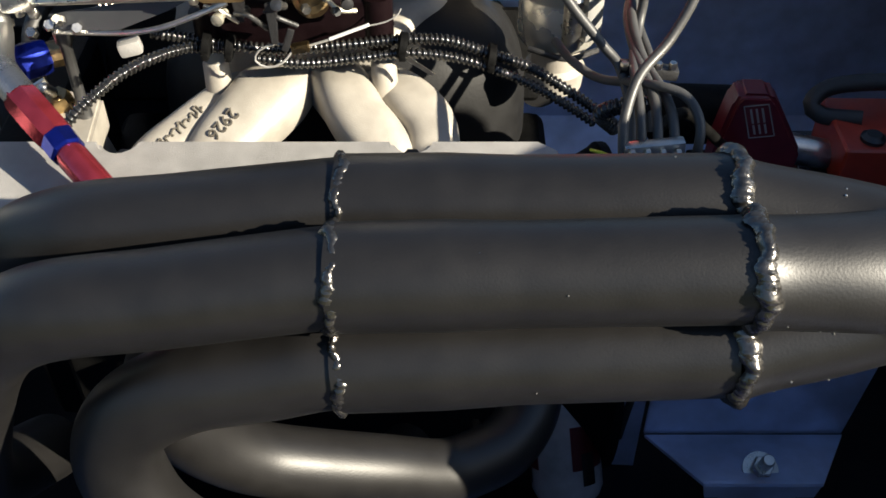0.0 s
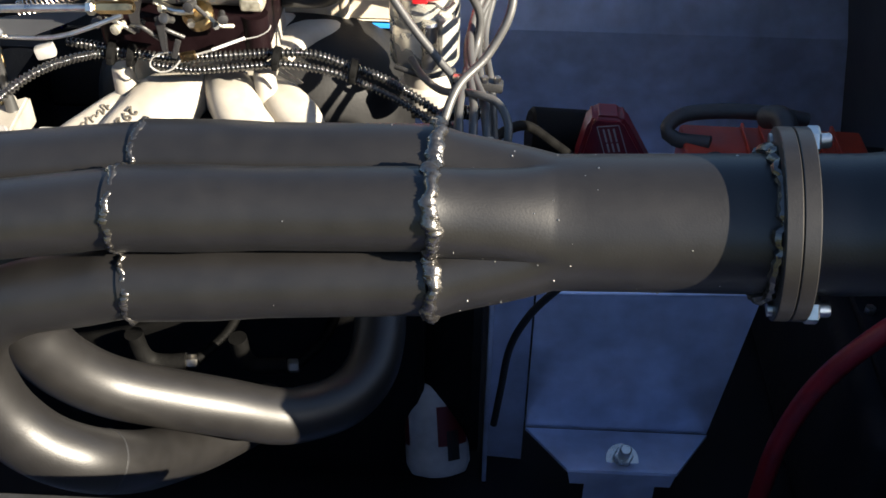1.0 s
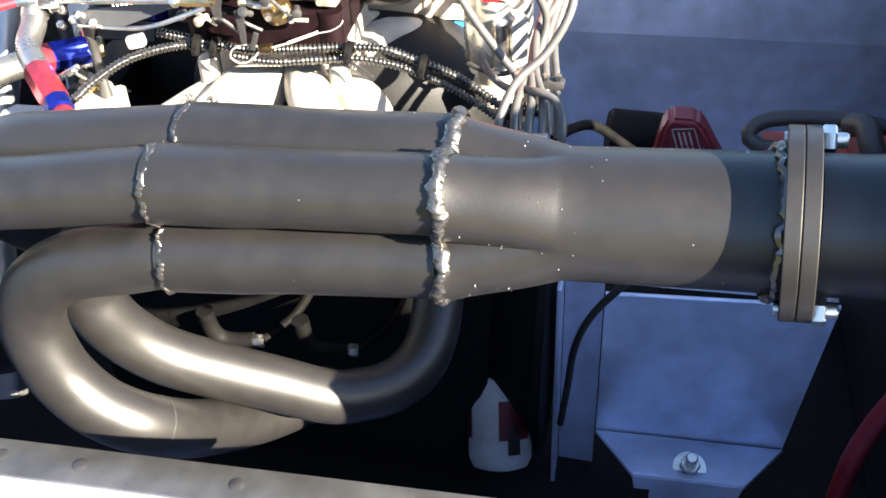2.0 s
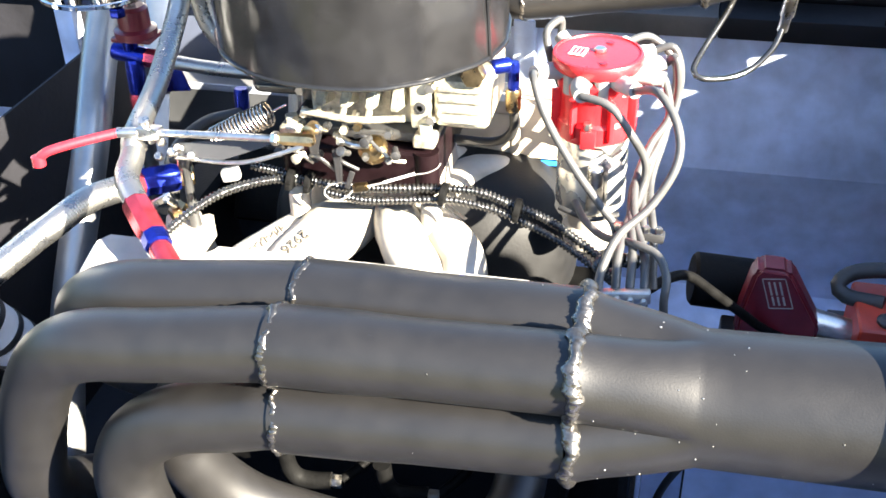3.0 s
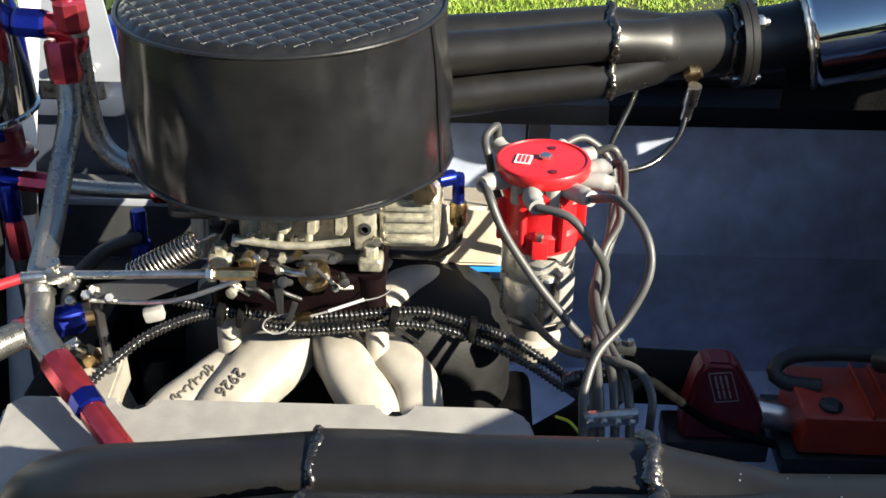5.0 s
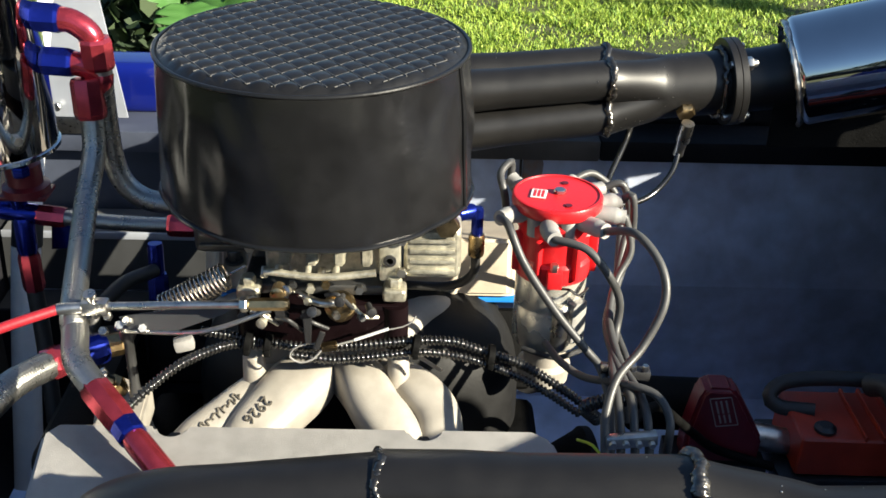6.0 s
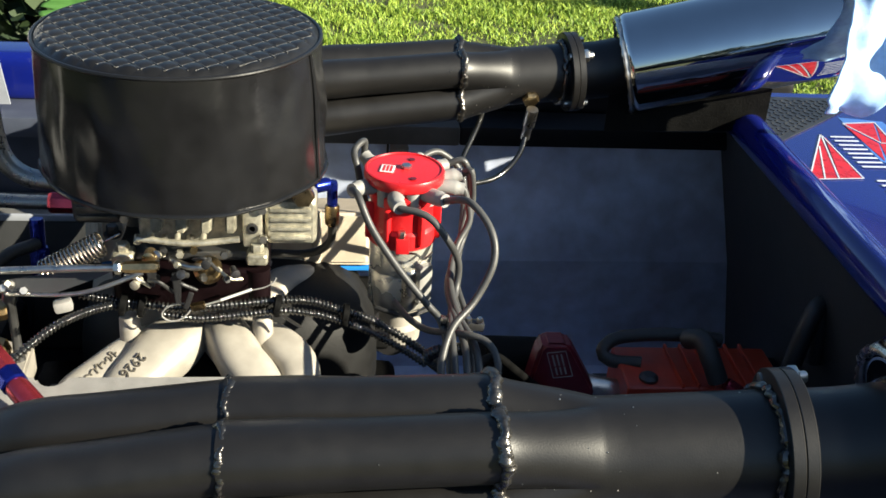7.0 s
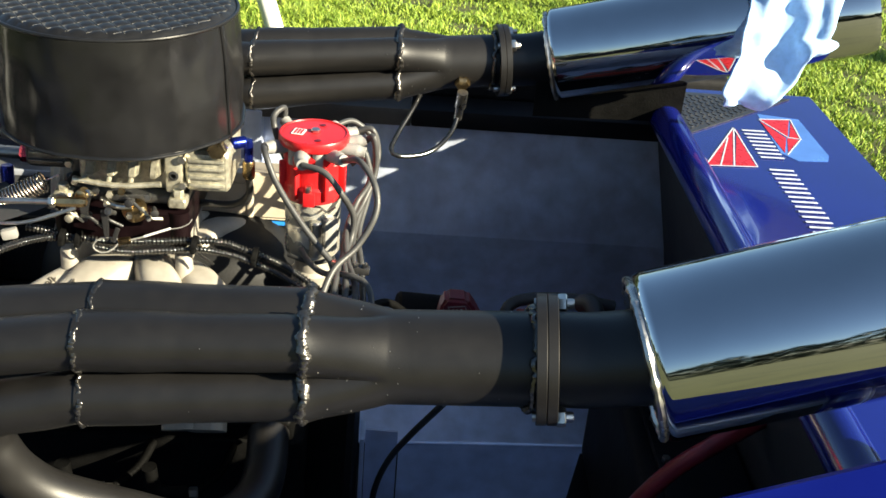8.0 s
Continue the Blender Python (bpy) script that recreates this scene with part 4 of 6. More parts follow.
for k, (x, z) in enumerate(((-0.352, 1.300), (-0.336, 1.290), (-0.322, 1.297), (-0.310, 1.302), (-0.330, 1.308), (-0.300, 1.294))):
    part("bracket_nut", hexa(0.0048, 0.008, along((x, 0.752, z), (x + 0.006 * (k % 3 - 1), 0.74, z + 0.012))), STEEL, brk)
part("post", lathe([(0.007, 1.19), (0.0050, 1.215), (0.0050, 1.265), (0.008, 1.27), (0.008, 1.281), (0.004, 1.283)], pose(-0.322, 0.775, 0), 24), TREAD, brk)
cab = thing("throttle_cable", "red sheathed throttle cable", "cable", (-0.36, 0.745, 1.324))
part("sheath", tube([(-0.446, 0.700, 1.306), (-0.436, 0.703, 1.314), (-0.41, 0.718, 1.319), (-0.372, 0.742, 1.3225)], 0.0050, 14), HOSERED, cab)
part("end_knob", lathe([(0.004, 0), (0.0072, 0.002), (0.0072, 0.012), (0.004, 0.014)], along((-0.446, 0.700, 1.311), (-0.447, 0.699, 1.29)), 16), HOSERED, cab)
part("ferrule", lathe([(0.0055, 0), (0.0055, 0.022), (0.004, 0.024)], along((-0.374, 0.741, 1.3225), (-0.34, 0.748, 1.322)), 16), STEEL, cab)

# ---- air cleaner ----
AX, AY = -0.137, 0.870
ac = thing("air_cleaner", "black vinyl covered round air cleaner with quilted diamond top", "air cleaner", (AX, AY, 1.40))


def ac_radius(a, z):
    f = (1.55 - z) / 0.145
    return 0.1495 + 0.0045 * f + 0.0012 * math.sin(3 * a + 5 * f) + 0.0008 * math.sin(7 * a - 9 * f) + 0.0022 * noise.noise((5 * math.cos(a), 5 * math.sin(a), 14 * z)) + 0.0007 * noise.noise((14 * math.cos(a), 14 * math.sin(a), 30 * z)) + 0.0035 * f * max(0, math.cos(a + 0.5)) ** 3


b, prev, N = bmesh.new(), None, 160
zs = [1.404 + 0.141 * i / 24 for i in range(25)]
for z in zs:
    ring = [b.verts.new((AX + math.cos(t) * ac_radius(t, z), AY + math.sin(t) * ac_radius(t, z), z)) for t in (2 * math.pi * k / N for k in range(N))]
    if prev:
        for k in range(N):
            b.faces.new((prev[k], prev[(k + 1) % N], ring[(k + 1) % N], ring[k]))
    else:
        b.faces.new(ring[::-1])
    prev = ring
part("side_wrap", b, VINYL, ac)


def quilt(x, y, p=0.0205):
    u, v = (x * 0.94 + y * 0.62) / p, (x * 0.80 - y * 0.72) / p
    return abs(math.sin(math.pi * u)) ** 0.35 * abs(math.sin(math.pi * v)) ** 0.5


b, prev = bmesh.new(), None
for i in range(1, 151):
    r = 0.1475 * i / 150
    edge = max(0, (r - 0.136) / 0.0115)
    ring = []
    for k in range(480):
        t = 2 * math.pi * k / 480
        x, y = r * math.cos(t), r * math.sin(t)
        ring.append(b.verts.new((AX + x, AY + y, 1.5512 + 0.0030 * quilt(x, y) * (1 - edge) - 0.005 * edge ** 2)))
    if prev:
        for k in range(480):
            b.faces.new((prev[k], prev[(k + 1) % 480], ring[(k + 1) % 480], ring[k]))
    else:
        b.faces.new(ring)
    prev = ring
part("quilted_top", b, QUILT, ac, angle=80)
b = bmesh.new()
for fam in (0, 1):
    for k in range(-16, 17):
        # lines u = k or v = k, clipped to the top's circle
        nx, ny = ((0.94, 0.62) if fam == 0 else (0.80, -0.72))
        L = math.hypot(nx, ny)
        d = k * 0.0205 / L
        if abs(d) < 0.139:
            half = math.sqrt(0.1395 ** 2 - d * d)
            cx, cy, tx, ty = nx / L * d, ny / L * d, -ny / L, nx / L
            path = [Vector((AX + cx + tx * s, AY + cy + ty * s, 1.5517 if fam else 1.5524)) for s in (-half, 0, half)]
            sweep(b, path, 0.0006, 6)
part("stitching", b, VSEAM, ac, "grey diamond stitching")
rim = [Vector((AX + math.cos(t) * 0.1493, AY + math.sin(t) * 0.1493, 1.5465)) for t in (2 * math.pi * k / 120 for k in range(121))]
part("top_piping", sweep(bmesh.new(), rim, 0.0022, 10), QUILT, ac)
rim = [Vector((AX + math.cos(t) * (ac_radius(t, 1.404) + 0.0005), AY + math.sin(t) * (ac_radius(t, 1.404) + 0.0005), 1.4045)) for t in (2 * math.pi * k / 120 for k in range(121))]
part("bottom_piping", sweep(bmesh.new(), rim, 0.0024, 10), VINYL, ac)
sa = radians(-22)
part("side_seam", tube([(AX + math.cos(sa) * (ac_radius(sa, z) + 0.0006), AY + math.sin(sa) * (ac_radius(sa, z) + 0.0006), z) for z in (1.402, 1.45, 1.50, 1.546)], 0.0026, 8), VINYL, ac)
part("drawstring_toggle", lathe([(0.003, 0), (0.0045, 0.002), (0.003, 0.006)], pose(AX + math.cos(sa) * 0.156, AY + math.sin(sa) * 0.156, 1.400), 12), STEEL, ac)

# ---- distributor and leads ----
DX, DY = 0.110, 0.884
ds = thing("distributor", "polished distributor with red cap and round red lid", "distributor", (DX, DY, 1.18))
part("shaft_base", lathe([(0.028, 1.155), (0.030, 1.175), (0.024, 1.18), (0.024, 1.205), (0.038, 1.212)], pose(DX, DY, 0), 40), CAST, ds)
part("housing", lathe([(0.036, 1.208), (0.0385, 1.212), (0.0385, 1.255), (0.0378, 1.257), (0.0378, 1.260), (0.0385, 1.262), (0.0385, 1.298), (0.035, 1.30)], pose(DX, DY, 0), 56), ALU, ds, "polished round housing")
capm = lathe([(0.040, 1.296), (0.0415, 1.298), (0.0415, 1.316), (0.0385, 1.320), (0.0385, 1.346), (0.041, 1.352), (0.041, 1.362), (0.036, 1.366)], pose(DX, DY, 0), 56)
part("cap", capm, RED, ds, "bright red plastic cap")
for a in (-118, -62, -20, 200, 90):
    t = radians(a)
    part("cap_rib", block((0.006, 0.014, 0.046), pose(DX + math.cos(t) * 0.0405, DY + math.sin(t) * 0.0405, 1.326, 0, 0, a + 90), 0.002), RED, ds)
part("lid", lathe([(0.030, 1.372), (0.0455, 1.373), (0.0475, 1.376), (0.0475, 1.384), (0.0462, 1.3865), (0.0438, 1.387), (0.0432, 1.3855), (0.002, 1.3865)], pose(DX, DY, 0), 72), RED, ds, "round red lid with slotted screw")
part("lid_screw", hexa(0.0065, 0.0045, pose(DX + 0.002, DY, 1.3865)), STEEL, ds)
for x, y in ((0.014, 0.024), (0.012, -0.030)):
    part("lid_hole", lathe([(0.0042, 0), (0.0042, 0.0006)], pose(DX + x - 0.004, DY + y, 1.3866), 6), DRED, ds)
plq = part("lid_label", slab([(-0.008, -0.010), (0.008, -0.010), (0.008, 0.010), (-0.008, 0.010)], 0.0006, pose(DX - 0.020, DY - 0.004, 1.3868, 0, 0, -12)), WHITE, ds, "white label with red lettering bars", False)
for k in range(3):
    part("lettering_bar", slab([(-0.0055 + 0.0042 * k, -0.008), (-0.0028 + 0.0042 * k, -0.008), (-0.0028 + 0.0042 * k, 0.008), (-0.0055 + 0.0042 * k, 0.008)], 0.0004, pose(DX - 0.020, DY - 0.004, 1.3874, 0, 0, -12)), RED, plq, "", False)
part("clamp", block((0.016, 0.012, 0.020), pose(DX - 0.002, DY - 0.043, 1.307), 0.002), RED, ds)
part("clamp_screw", hexa(0.0045, 0.010, pose(DX - 0.003, DY - 0.044, 1.316)), STEEL, ds)
part("pickup_module", block((0.020, 0.012, 0.050), pose(DX + 0.026, DY - 0.033, 1.250, 0, 0, 35), 0.003), BOOT, ds, "pale pickup plate on the housing")
part("condenser", lathe([(0.009, 0), (0.009, 0.05), (0.007, 0.052)], pose(DX + 0.008, DY - 0.043, 1.222), 24), STEEL, ds)
part("ground_wire", tube([(DX + 0.004, DY - 0.044, 1.296), (DX + 0.014, DY - 0.052, 1.300), (DX + 0.024, DY - 0.050, 1.292), (DX + 0.034, DY - 0.044, 1.298)], 0.0014, 8), BLACK, ds)
part("hold_down", tube([(DX - 0.03, DY - 0.036, 1.216), (DX + 0.005, DY - 0.048, 1.212), (DX + 0.035, DY - 0.036, 1.214)], 0.003, 10), BLACK, ds)

LEADS = [
    ((-105, 0.0), [(0.131, 0.800, 1.366), (0.153, 0.790, 1.344), (0.170, 0.800, 1.307), (0.168, 0.790, 1.276), (0.159, 0.750, 1.268), (0.155, 0.690, 1.268), (0.156, 0.665, 1.252), (0.158, 0.64, 1.20)]),
    ((-52, 0.0), [(0.176, 0.790, 1.389), (0.197, 0.760, 1.371), (0.200, 0.740, 1.342), (0.180, 0.720, 1.306), (0.154, 0.695, 1.287), (0.142, 0.670, 1.264), (0.141, 0.655, 1.245), (0.142, 0.63, 1.20)]),
    ((-160, 0.0), [(0.054, 0.810, 1.385), (0.070, 0.790, 1.354), (0.101, 0.770, 1.313), (0.132, 0.755, 1.279), (0.148, 0.742, 1.262), (0.155, 0.70, 1.235), (0.15, 0.66, 1.19)]),
    ((15, 0.0), [(0.190, 0.890, 1.381), (0.194, 0.890, 1.332), (0.179, 0.860, 1.295), (0.161, 0.810, 1.278), (0.161, 0.760, 1.270), (0.168, 0.700, 1.266), (0.169, 0.665, 1.252), (0.171, 0.64, 1.20)]),
    ((-15, 0.0), [(0.186, 0.870, 1.364), (0.188, 0.860, 1.332), (0.172, 0.840, 1.306), (0.162, 0.800, 1.284), (0.166, 0.750, 1.270), (0.179, 0.700, 1.264), (0.182, 0.665, 1.252), (0.184, 0.64, 1.20)]),
    ((130, 0.0), [(0.064, 0.935, 1.398), (0.052, 0.918, 1.392), (0.056, 0.905, 1.375), (0.064, 0.93, 1.33), (0.085, 0.97, 1.25), (0.09, 1.0, 1.20)]),
    ((45, 0.0), [(0.186, 0.930, 1.376), (0.196, 0.925, 1.340), (0.184, 0.890, 1.30), (0.170, 0.83, 1.262), (0.175, 0.77, 1.24), (0.182, 0.74, 1.20)]),
    ((75, 0.0), [(0.160, 0.965, 1.372), (0.190, 0.960, 1.340), (0.186, 0.905, 1.290), (0.176, 0.85, 1.255), (0.185, 0.78, 1.235), (0.19, 0.75, 1.19)]),
]
for (a, dz_), way in LEADS:
    t = radians(a)
    o = Vector((math.cos(t), math.sin(t), 0))
    p0 = Vector((DX, DY, 1.366)) + o * 0.024
    p1 = Vector((DX, DY, 1.369)) + o * 0.050
    first = Vector(way[0])
    p2 = p1 + (o * 0.7 + (first - p1).normalized() * 0.6).normalized() * 0.022
    ld = thing("spark_plug_lead", "grey silicone spark plug lead with pale boot", "ignition lead", tuple(p0), group="spark plug leads")
    part("boot", tube([p0, p1, p2], lambda u: 0.0092 if u < 0.85 else 0.0080, 18, 0.003), BOOT, ld, "pale grey rubber boot")
    part("lead", tube([p2 - (p2 - p1) * 0.2, p2] + [Vector(q) for q in way[(1 if (Vector(way[0]) - p2).length < 0.012 else 0):]], 0.0042, 14, 0.004), WIRE, ld)
tw = thing("cap_tower", "pale grey cap terminal on the distributor", "terminal", (DX, DY, 1.36))
for a in (-135, -75, -35, 0, 32, 60, 100, 160):
    t = radians(a)
    part("terminal", lathe([(0.0085, 0), (0.0085, 0.020), (0.007, 0.022)], pose(DX + 0.034 * math.cos(t), DY + 0.034 * math.sin(t), 1.350), 18), BOOT, tw)
cl = thing("coil_lead", "dark grey coil lead looping past the loom", "ignition lead", (0.113, 0.79, 1.241))
part("lead", tube([(0.100, 0.815, 1.245), (0.115, 0.787, 1.240), (0.136, 0.760, 1.241), (0.164, 0.710, 1.270), (0.190, 0.690, 1.273), (0.201, 0.670, 1.262), (0.201, 0.66, 1.24), (0.205, 0.68, 1.19)], 0.0040, 14, 0.004), WIRE, cl)
lm = thing("lead_separator", "bright metal spark plug lead separator bar", "wire separator", (0.165, 0.66, 1.25))
part("bar", block((0.048, 0.010, 0.012), pose(0.165, 0.655, 1.247, 0, -4, 4), 0.002), STEEL, lm)
for k in range(4):
    part("clip_screw", hexa(0.0034, 0.005, along((0.147 + 0.012 * k, 0.650, 1.2475), (0.147 + 0.012 * k, 0.6, 1.2475))), STEEL, lm)
lm2 = thing("lead_separator", "dark plastic lead separator with steel screws", "wire separator", (0.17, 0.74, 1.26))
part("bar", block((0.050, 0.012, 0.010), pose(0.171, 0.742, 1.262, 0, 8, 0), 0.002), BLACK, lm2)
for x in (0.150, 0.164, 0.178, 0.190):
    part("clip_screw", hexa(0.0036, 0.006, pose(x, 0.738, 1.266)), STEEL, lm2)

# ---- wiring harness ----
def conduit(name, label, pts, r=0.0046, pitch=0.0047):
    c = thing(name, label, "wiring conduit", pts[0], group="wiring conduits")
    path = curve(pts, pitch / 8)
    n = len(path)
    part("sleeve", sweep(bmesh.new(), path, lambda t: r * (1 + 0.19 * max(-1, min(1, 1.8 * math.sin(2 * math.pi * t * (n - 1) / 8)))), 14), CONDUIT, c, "", True, 80)
    return c


conduit("wiring_conduit", "glossy black split corrugated wiring conduit over the manifold", [(-0.255, 0.80, 1.262), (-0.220, 0.797, 1.258), (-0.193, 0.79, 1.258), (-0.146, 0.785, 1.255), (-0.089, 0.78, 1.262), (-0.043, 0.788, 1.262), (0.000, 0.795, 1.258), (0.033, 0.795, 1.247), (0.070, 0.80, 1.230), (0.094, 0.80, 1.216), (0.134, 0.79, 1.192), (0.150, 0.785, 1.178)])
conduit("wiring_conduit", "glossy black split corrugated wiring conduit over the manifold", [(-0.160, 0.775, 1.252), (-0.120, 0.772, 1.249), (-0.075, 0.775, 1.252), (-0.03, 0.782, 1.253), (0.010, 0.787, 1.245), (0.040, 0.787, 1.235), (0.075, 0.790, 1.217), (0.105, 0.787, 1.200), (0.138, 0.776, 1.182)], 0.0040)
conduit("wiring_conduit", "black corrugated conduit running to the temperature sender", [(-0.190, 0.790, 1.253), (-0.226, 0.78, 1.258), (-0.262, 0.742, 1.262), (-0.290, 0.712, 1.252), (-0.312, 0.695, 1.236)], 0.0045)
conduit("wiring_conduit", "short black corrugated conduit loop by the distributor", [(0.150, 0.745, 1.200), (0.135, 0.735, 1.222), (0.150, 0.725, 1.238), (0.172, 0.735, 1.232)], 0.0062)
for p, s in (((-0.205, 0.788, 1.258), 0.013), ((-0.185, 0.788, 1.256), 0.012), ((-0.035, 0.784, 1.259), 0.012), ((0.042, 0.793, 1.242), 0.0125)):
    z = thing("cable_tie", "black nylon cable tie round the conduit", "cable tie", p, group="cable ties")
    part("band", lathe([(s * 0.8, -0.004), (s, -0.003), (s, 0.003), (s * 0.8, 0.004)], along(p, (p[0] + 0.1, p[1], p[2] - 0.02)), 24), BLOCK, z)
    part("head", block((0.006, 0.006, 0.006), pose(p[0], p[1] - s, p[2] - 0.004), 0.001), BLOCK, z)
z = thing("bare_cable_tie", "steel tipped cable tie end", "cable tie", (-0.02, 0.785, 1.25), group="cable ties")
part("tail", plate([(-0.032, 0.772, 1.252), (-0.010, 0.772, 1.236), (-0.007, 0.772, 1.238), (-0.029, 0.772, 1.255)], 0.0012), STEEL, z)
rt = thing("ring_terminal_wire", "white wire with brass ring terminal and printed sleeve", "wire", (-0.15, 0.769, 1.262))
loop = [(-0.130, 0.770, 1.268), (-0.142, 0.766, 1.272), (-0.156, 0.765, 1.266), (-0.160, 0.765, 1.256), (-0.150, 0.764, 1.250), (-0.137, 0.765, 1.254), (-0.128, 0.768, 1.264)]
part("loop", tube(loop, 0.0010, 10), BOOT, rt)
part("crimp", block((0.016, 0.008, 0.008), pose(-0.121, 0.770, 1.266, 0, -12, 0), 0.002), BRASS, rt)
part("wire", tube([(-0.114, 0.771, 1.267), (-0.095, 0.772, 1.273), (-0.080, 0.772, 1.279)], 0.0011, 10), BOOT, rt)
part("printed_sleeve", tube([(-0.096, 0.772, 1.273), (-0.062, 0.772, 1.287)], 0.0016, 12), WHITE, rt, "white printed sleeve")
part("tail_wire", tube([(-0.062, 0.772, 1.286), (-0.048, 0.773, 1.289), (-0.038, 0.774, 1.295), (-0.035, 0.776, 1.300)], 0.0007, 8), BOOT, rt)
dl = thing("linkage_clip", "small black lever with hole", "lever", (-0.133, 0.766, 1.275))
part("clip", block((0.006, 0.003, 0.022), pose(-0.130, 0.764, 1.277, 0, 20, 0), 0.0012), BLACK, dl)
wc = thing("wiring_connector", "pale grey plastic wiring connector", "connector", (-0.262, 0.765, 1.275))
part("shell", block((0.020, 0.013, 0.014), pose(-0.264, 0.765, 1.270, 0, -10, 10), 0.004, 2), BOOT, wc)
sn = thing("temperature_sender", "brass temperature sender on a cast water neck", "sensor", (-0.345, 0.787, 1.19))
part("neck", lathe([(0.040, 1.10), (0.028, 1.15), (0.020, 1.185), (0.016, 1.19)], pose(-0.350, 0.800, 0), 32), CAST, sn, "pale cast water neck")
part("sender", hexa(0.012, 0.020, along((-0.345, 0.790, 1.188), (-0.350, 0.782, 1.22))), BRASS, sn)
part("terminal", lathe([(0.005, 0), (0.005, 0.016), (0.003, 0.018)], along((-0.349, 0.784, 1.210), (-0.356, 0.770, 1.23)), 12), STEEL, sn)
part("terminal_blade", block((0.034, 0.004, 0.008), pose(-0.366, 0.778, 1.216, 0, -25, 20), 0.001), STEEL, sn)
# ---- fuel system, beyond the front of the engine ----
def nut_collar(name, a, b_, r, mat, parent, label=""):
    L = (Vector(b_) - Vector(a)).length
    return part(name, lathe([(r * 0.88, 0), (r, L * 0.12), (r, L * 0.88), (r * 0.9, L)], along(a, b_), 8 if r > 0.0126 else 28), mat, parent, label, angle=20)


def hose(name, label, pts, r, ends=(), mat=None):
    h = thing(name, label, "braided hose", pts[0], group="braided hoses")
    part("hose", braid(pts, r), mat or STAINLESS, h, "woven steel braid", True, 80)
    for k, (a, b_, rr, m) in enumerate(ends):
        nut_collar("hose_end", a, b_, rr, m, h, "anodised hose end")
    return h


hose("breather_hose", "braided stainless hose from surge tank to valve cover", [(-0.398, 0.985, 1.425), (-0.396, 0.97, 1.385), (-0.398, 0.93, 1.345), (-0.388, 0.86, 1.318), (-0.366, 0.76, 1.310), (-0.358, 0.735, 1.300), (-0.345, 0.695, 1.296), (-0.318, 0.660, 1.290)], 0.0125,
     [((-0.322, 0.664, 1.290), (-0.287, 0.628, 1.276), 0.0148, ANRED), ((-0.288, 0.630, 1.277), (-0.276, 0.616, 1.272), 0.0138, ANBLUE), ((-0.277, 0.617, 1.2725), (-0.238, 0.578, 1.257), 0.0118, ANRED), ((-0.240, 0.580, 1.258), (-0.228, 0.568, 1.250), 0.0140, ANBLUE), ((-0.398, 0.985, 1.418), (-0.400, 0.992, 1.462), 0.0185, ANRED)])
hose("tank_hose", "braided stainless hose dropping behind the air cleaner", [(-0.386, 1.00, 1.475), (-0.387, 1.00, 1.43), (-0.386, 1.0, 1.37), (-0.378, 1.0, 1.336), (-0.360, 1.0, 1.316), (-0.335, 1.0, 1.308), (-0.285, 1.0, 1.306), (-0.22, 1.02, 1.310)], 0.0125,
     [((-0.387, 1.0, 1.470), (-0.388, 1.0, 1.505), 0.0180, ANRED)])
hose("fuel_hose", "braided stainless fuel hose to the carburetor", [(-0.470, 1.05, 1.260), (-0.43, 1.05, 1.256), (-0.38, 1.05, 1.253), (-0.32, 1.05, 1.252)], 0.0095,
     [((-0.505, 1.05, 1.264), (-0.470, 1.05, 1.260), 0.0135, ANRED), ((-0.345, 1.05, 1.2525), (-0.310, 1.05, 1.252), 0.0150, ANRED), ((-0.310, 1.05, 1.252), (-0.285, 1.05, 1.252), 0.012, STEEL)])
hose("coolant_hose", "thick braided stainless hose with red collar", [(-0.62, 0.55, 1.08), (-0.52, 0.62, 1.175), (-0.472, 0.68, 1.210), (-0.454, 0.70, 1.221), (-0.434, 0.75, 1.228), (-0.410, 0.80, 1.220)], 0.0150,
     [((-0.415, 0.79, 1.222), (-0.404, 0.812, 1.217), 0.0175, ANRED), ((-0.404, 0.812, 1.217), (-0.368, 0.838, 1.215), 0.0175, ANBLUE), ((-0.368, 0.838, 1.215), (-0.352, 0.845, 1.215), 0.013, BRASS)])
# elbows at the tank's side
for z0, x0, k in ((1.527, -0.455, 0), (1.478, -0.448, 1)):
    el = thing("hose_elbow", "red and blue anodised elbow fitting on the tank", "hose fitting", (x0, 1.0, z0), group="elbow fittings")
    nut_collar("base_nut", (x0, 1.0, z0), (x0 + 0.034, 1.0, z0 - 0.002), 0.0165, ANBLUE, el)
    pth = [(x0 + 0.030, 1.0, z0 - 0.002), (x0 + 0.046, 1.0, z0 - 0.005), (x0 + 0.062, 1.0, z0 - 0.018), (x0 + 0.066 - 0.016 * k, 1.0 - 0.006 * k, z0 - 0.036)]
    part("bend", tube(pth, 0.0135, 24, 0.003), ANRED, el)
    e = Vector(pth[-1])
    nut_collar("swivel_nut", e, e + Vector((0.004 - 0.004 * k, 0, -0.016)), 0.0165, ANBLUE, el)
tank = thing("surge_tank", "polished aluminium cylindrical fuel surge tank", "fuel tank", (-0.520, 1.0, 1.37))
part("shell", lathe([(0.060, 1.372), (0.071, 1.375), (0.0725, 1.379), (0.0725, 1.60), (0.069, 1.604), (0.03, 1.605)], pose(-0.520, 1.0, 0), 72), CHROME, tank)
part("bottom_seam", lathe([(0.0715, 1.374), (0.0745, 1.376), (0.0745, 1.380), (0.0715, 1.382)], pose(-0.520, 1.0, 0), 72), CHROME, tank)
part("drain_plug", hexa(0.010, 0.012, along((-0.475, 0.955, 1.372), (-0.475, 0.955, 1.3))), ANBLUE, tank, "blue drain plug")
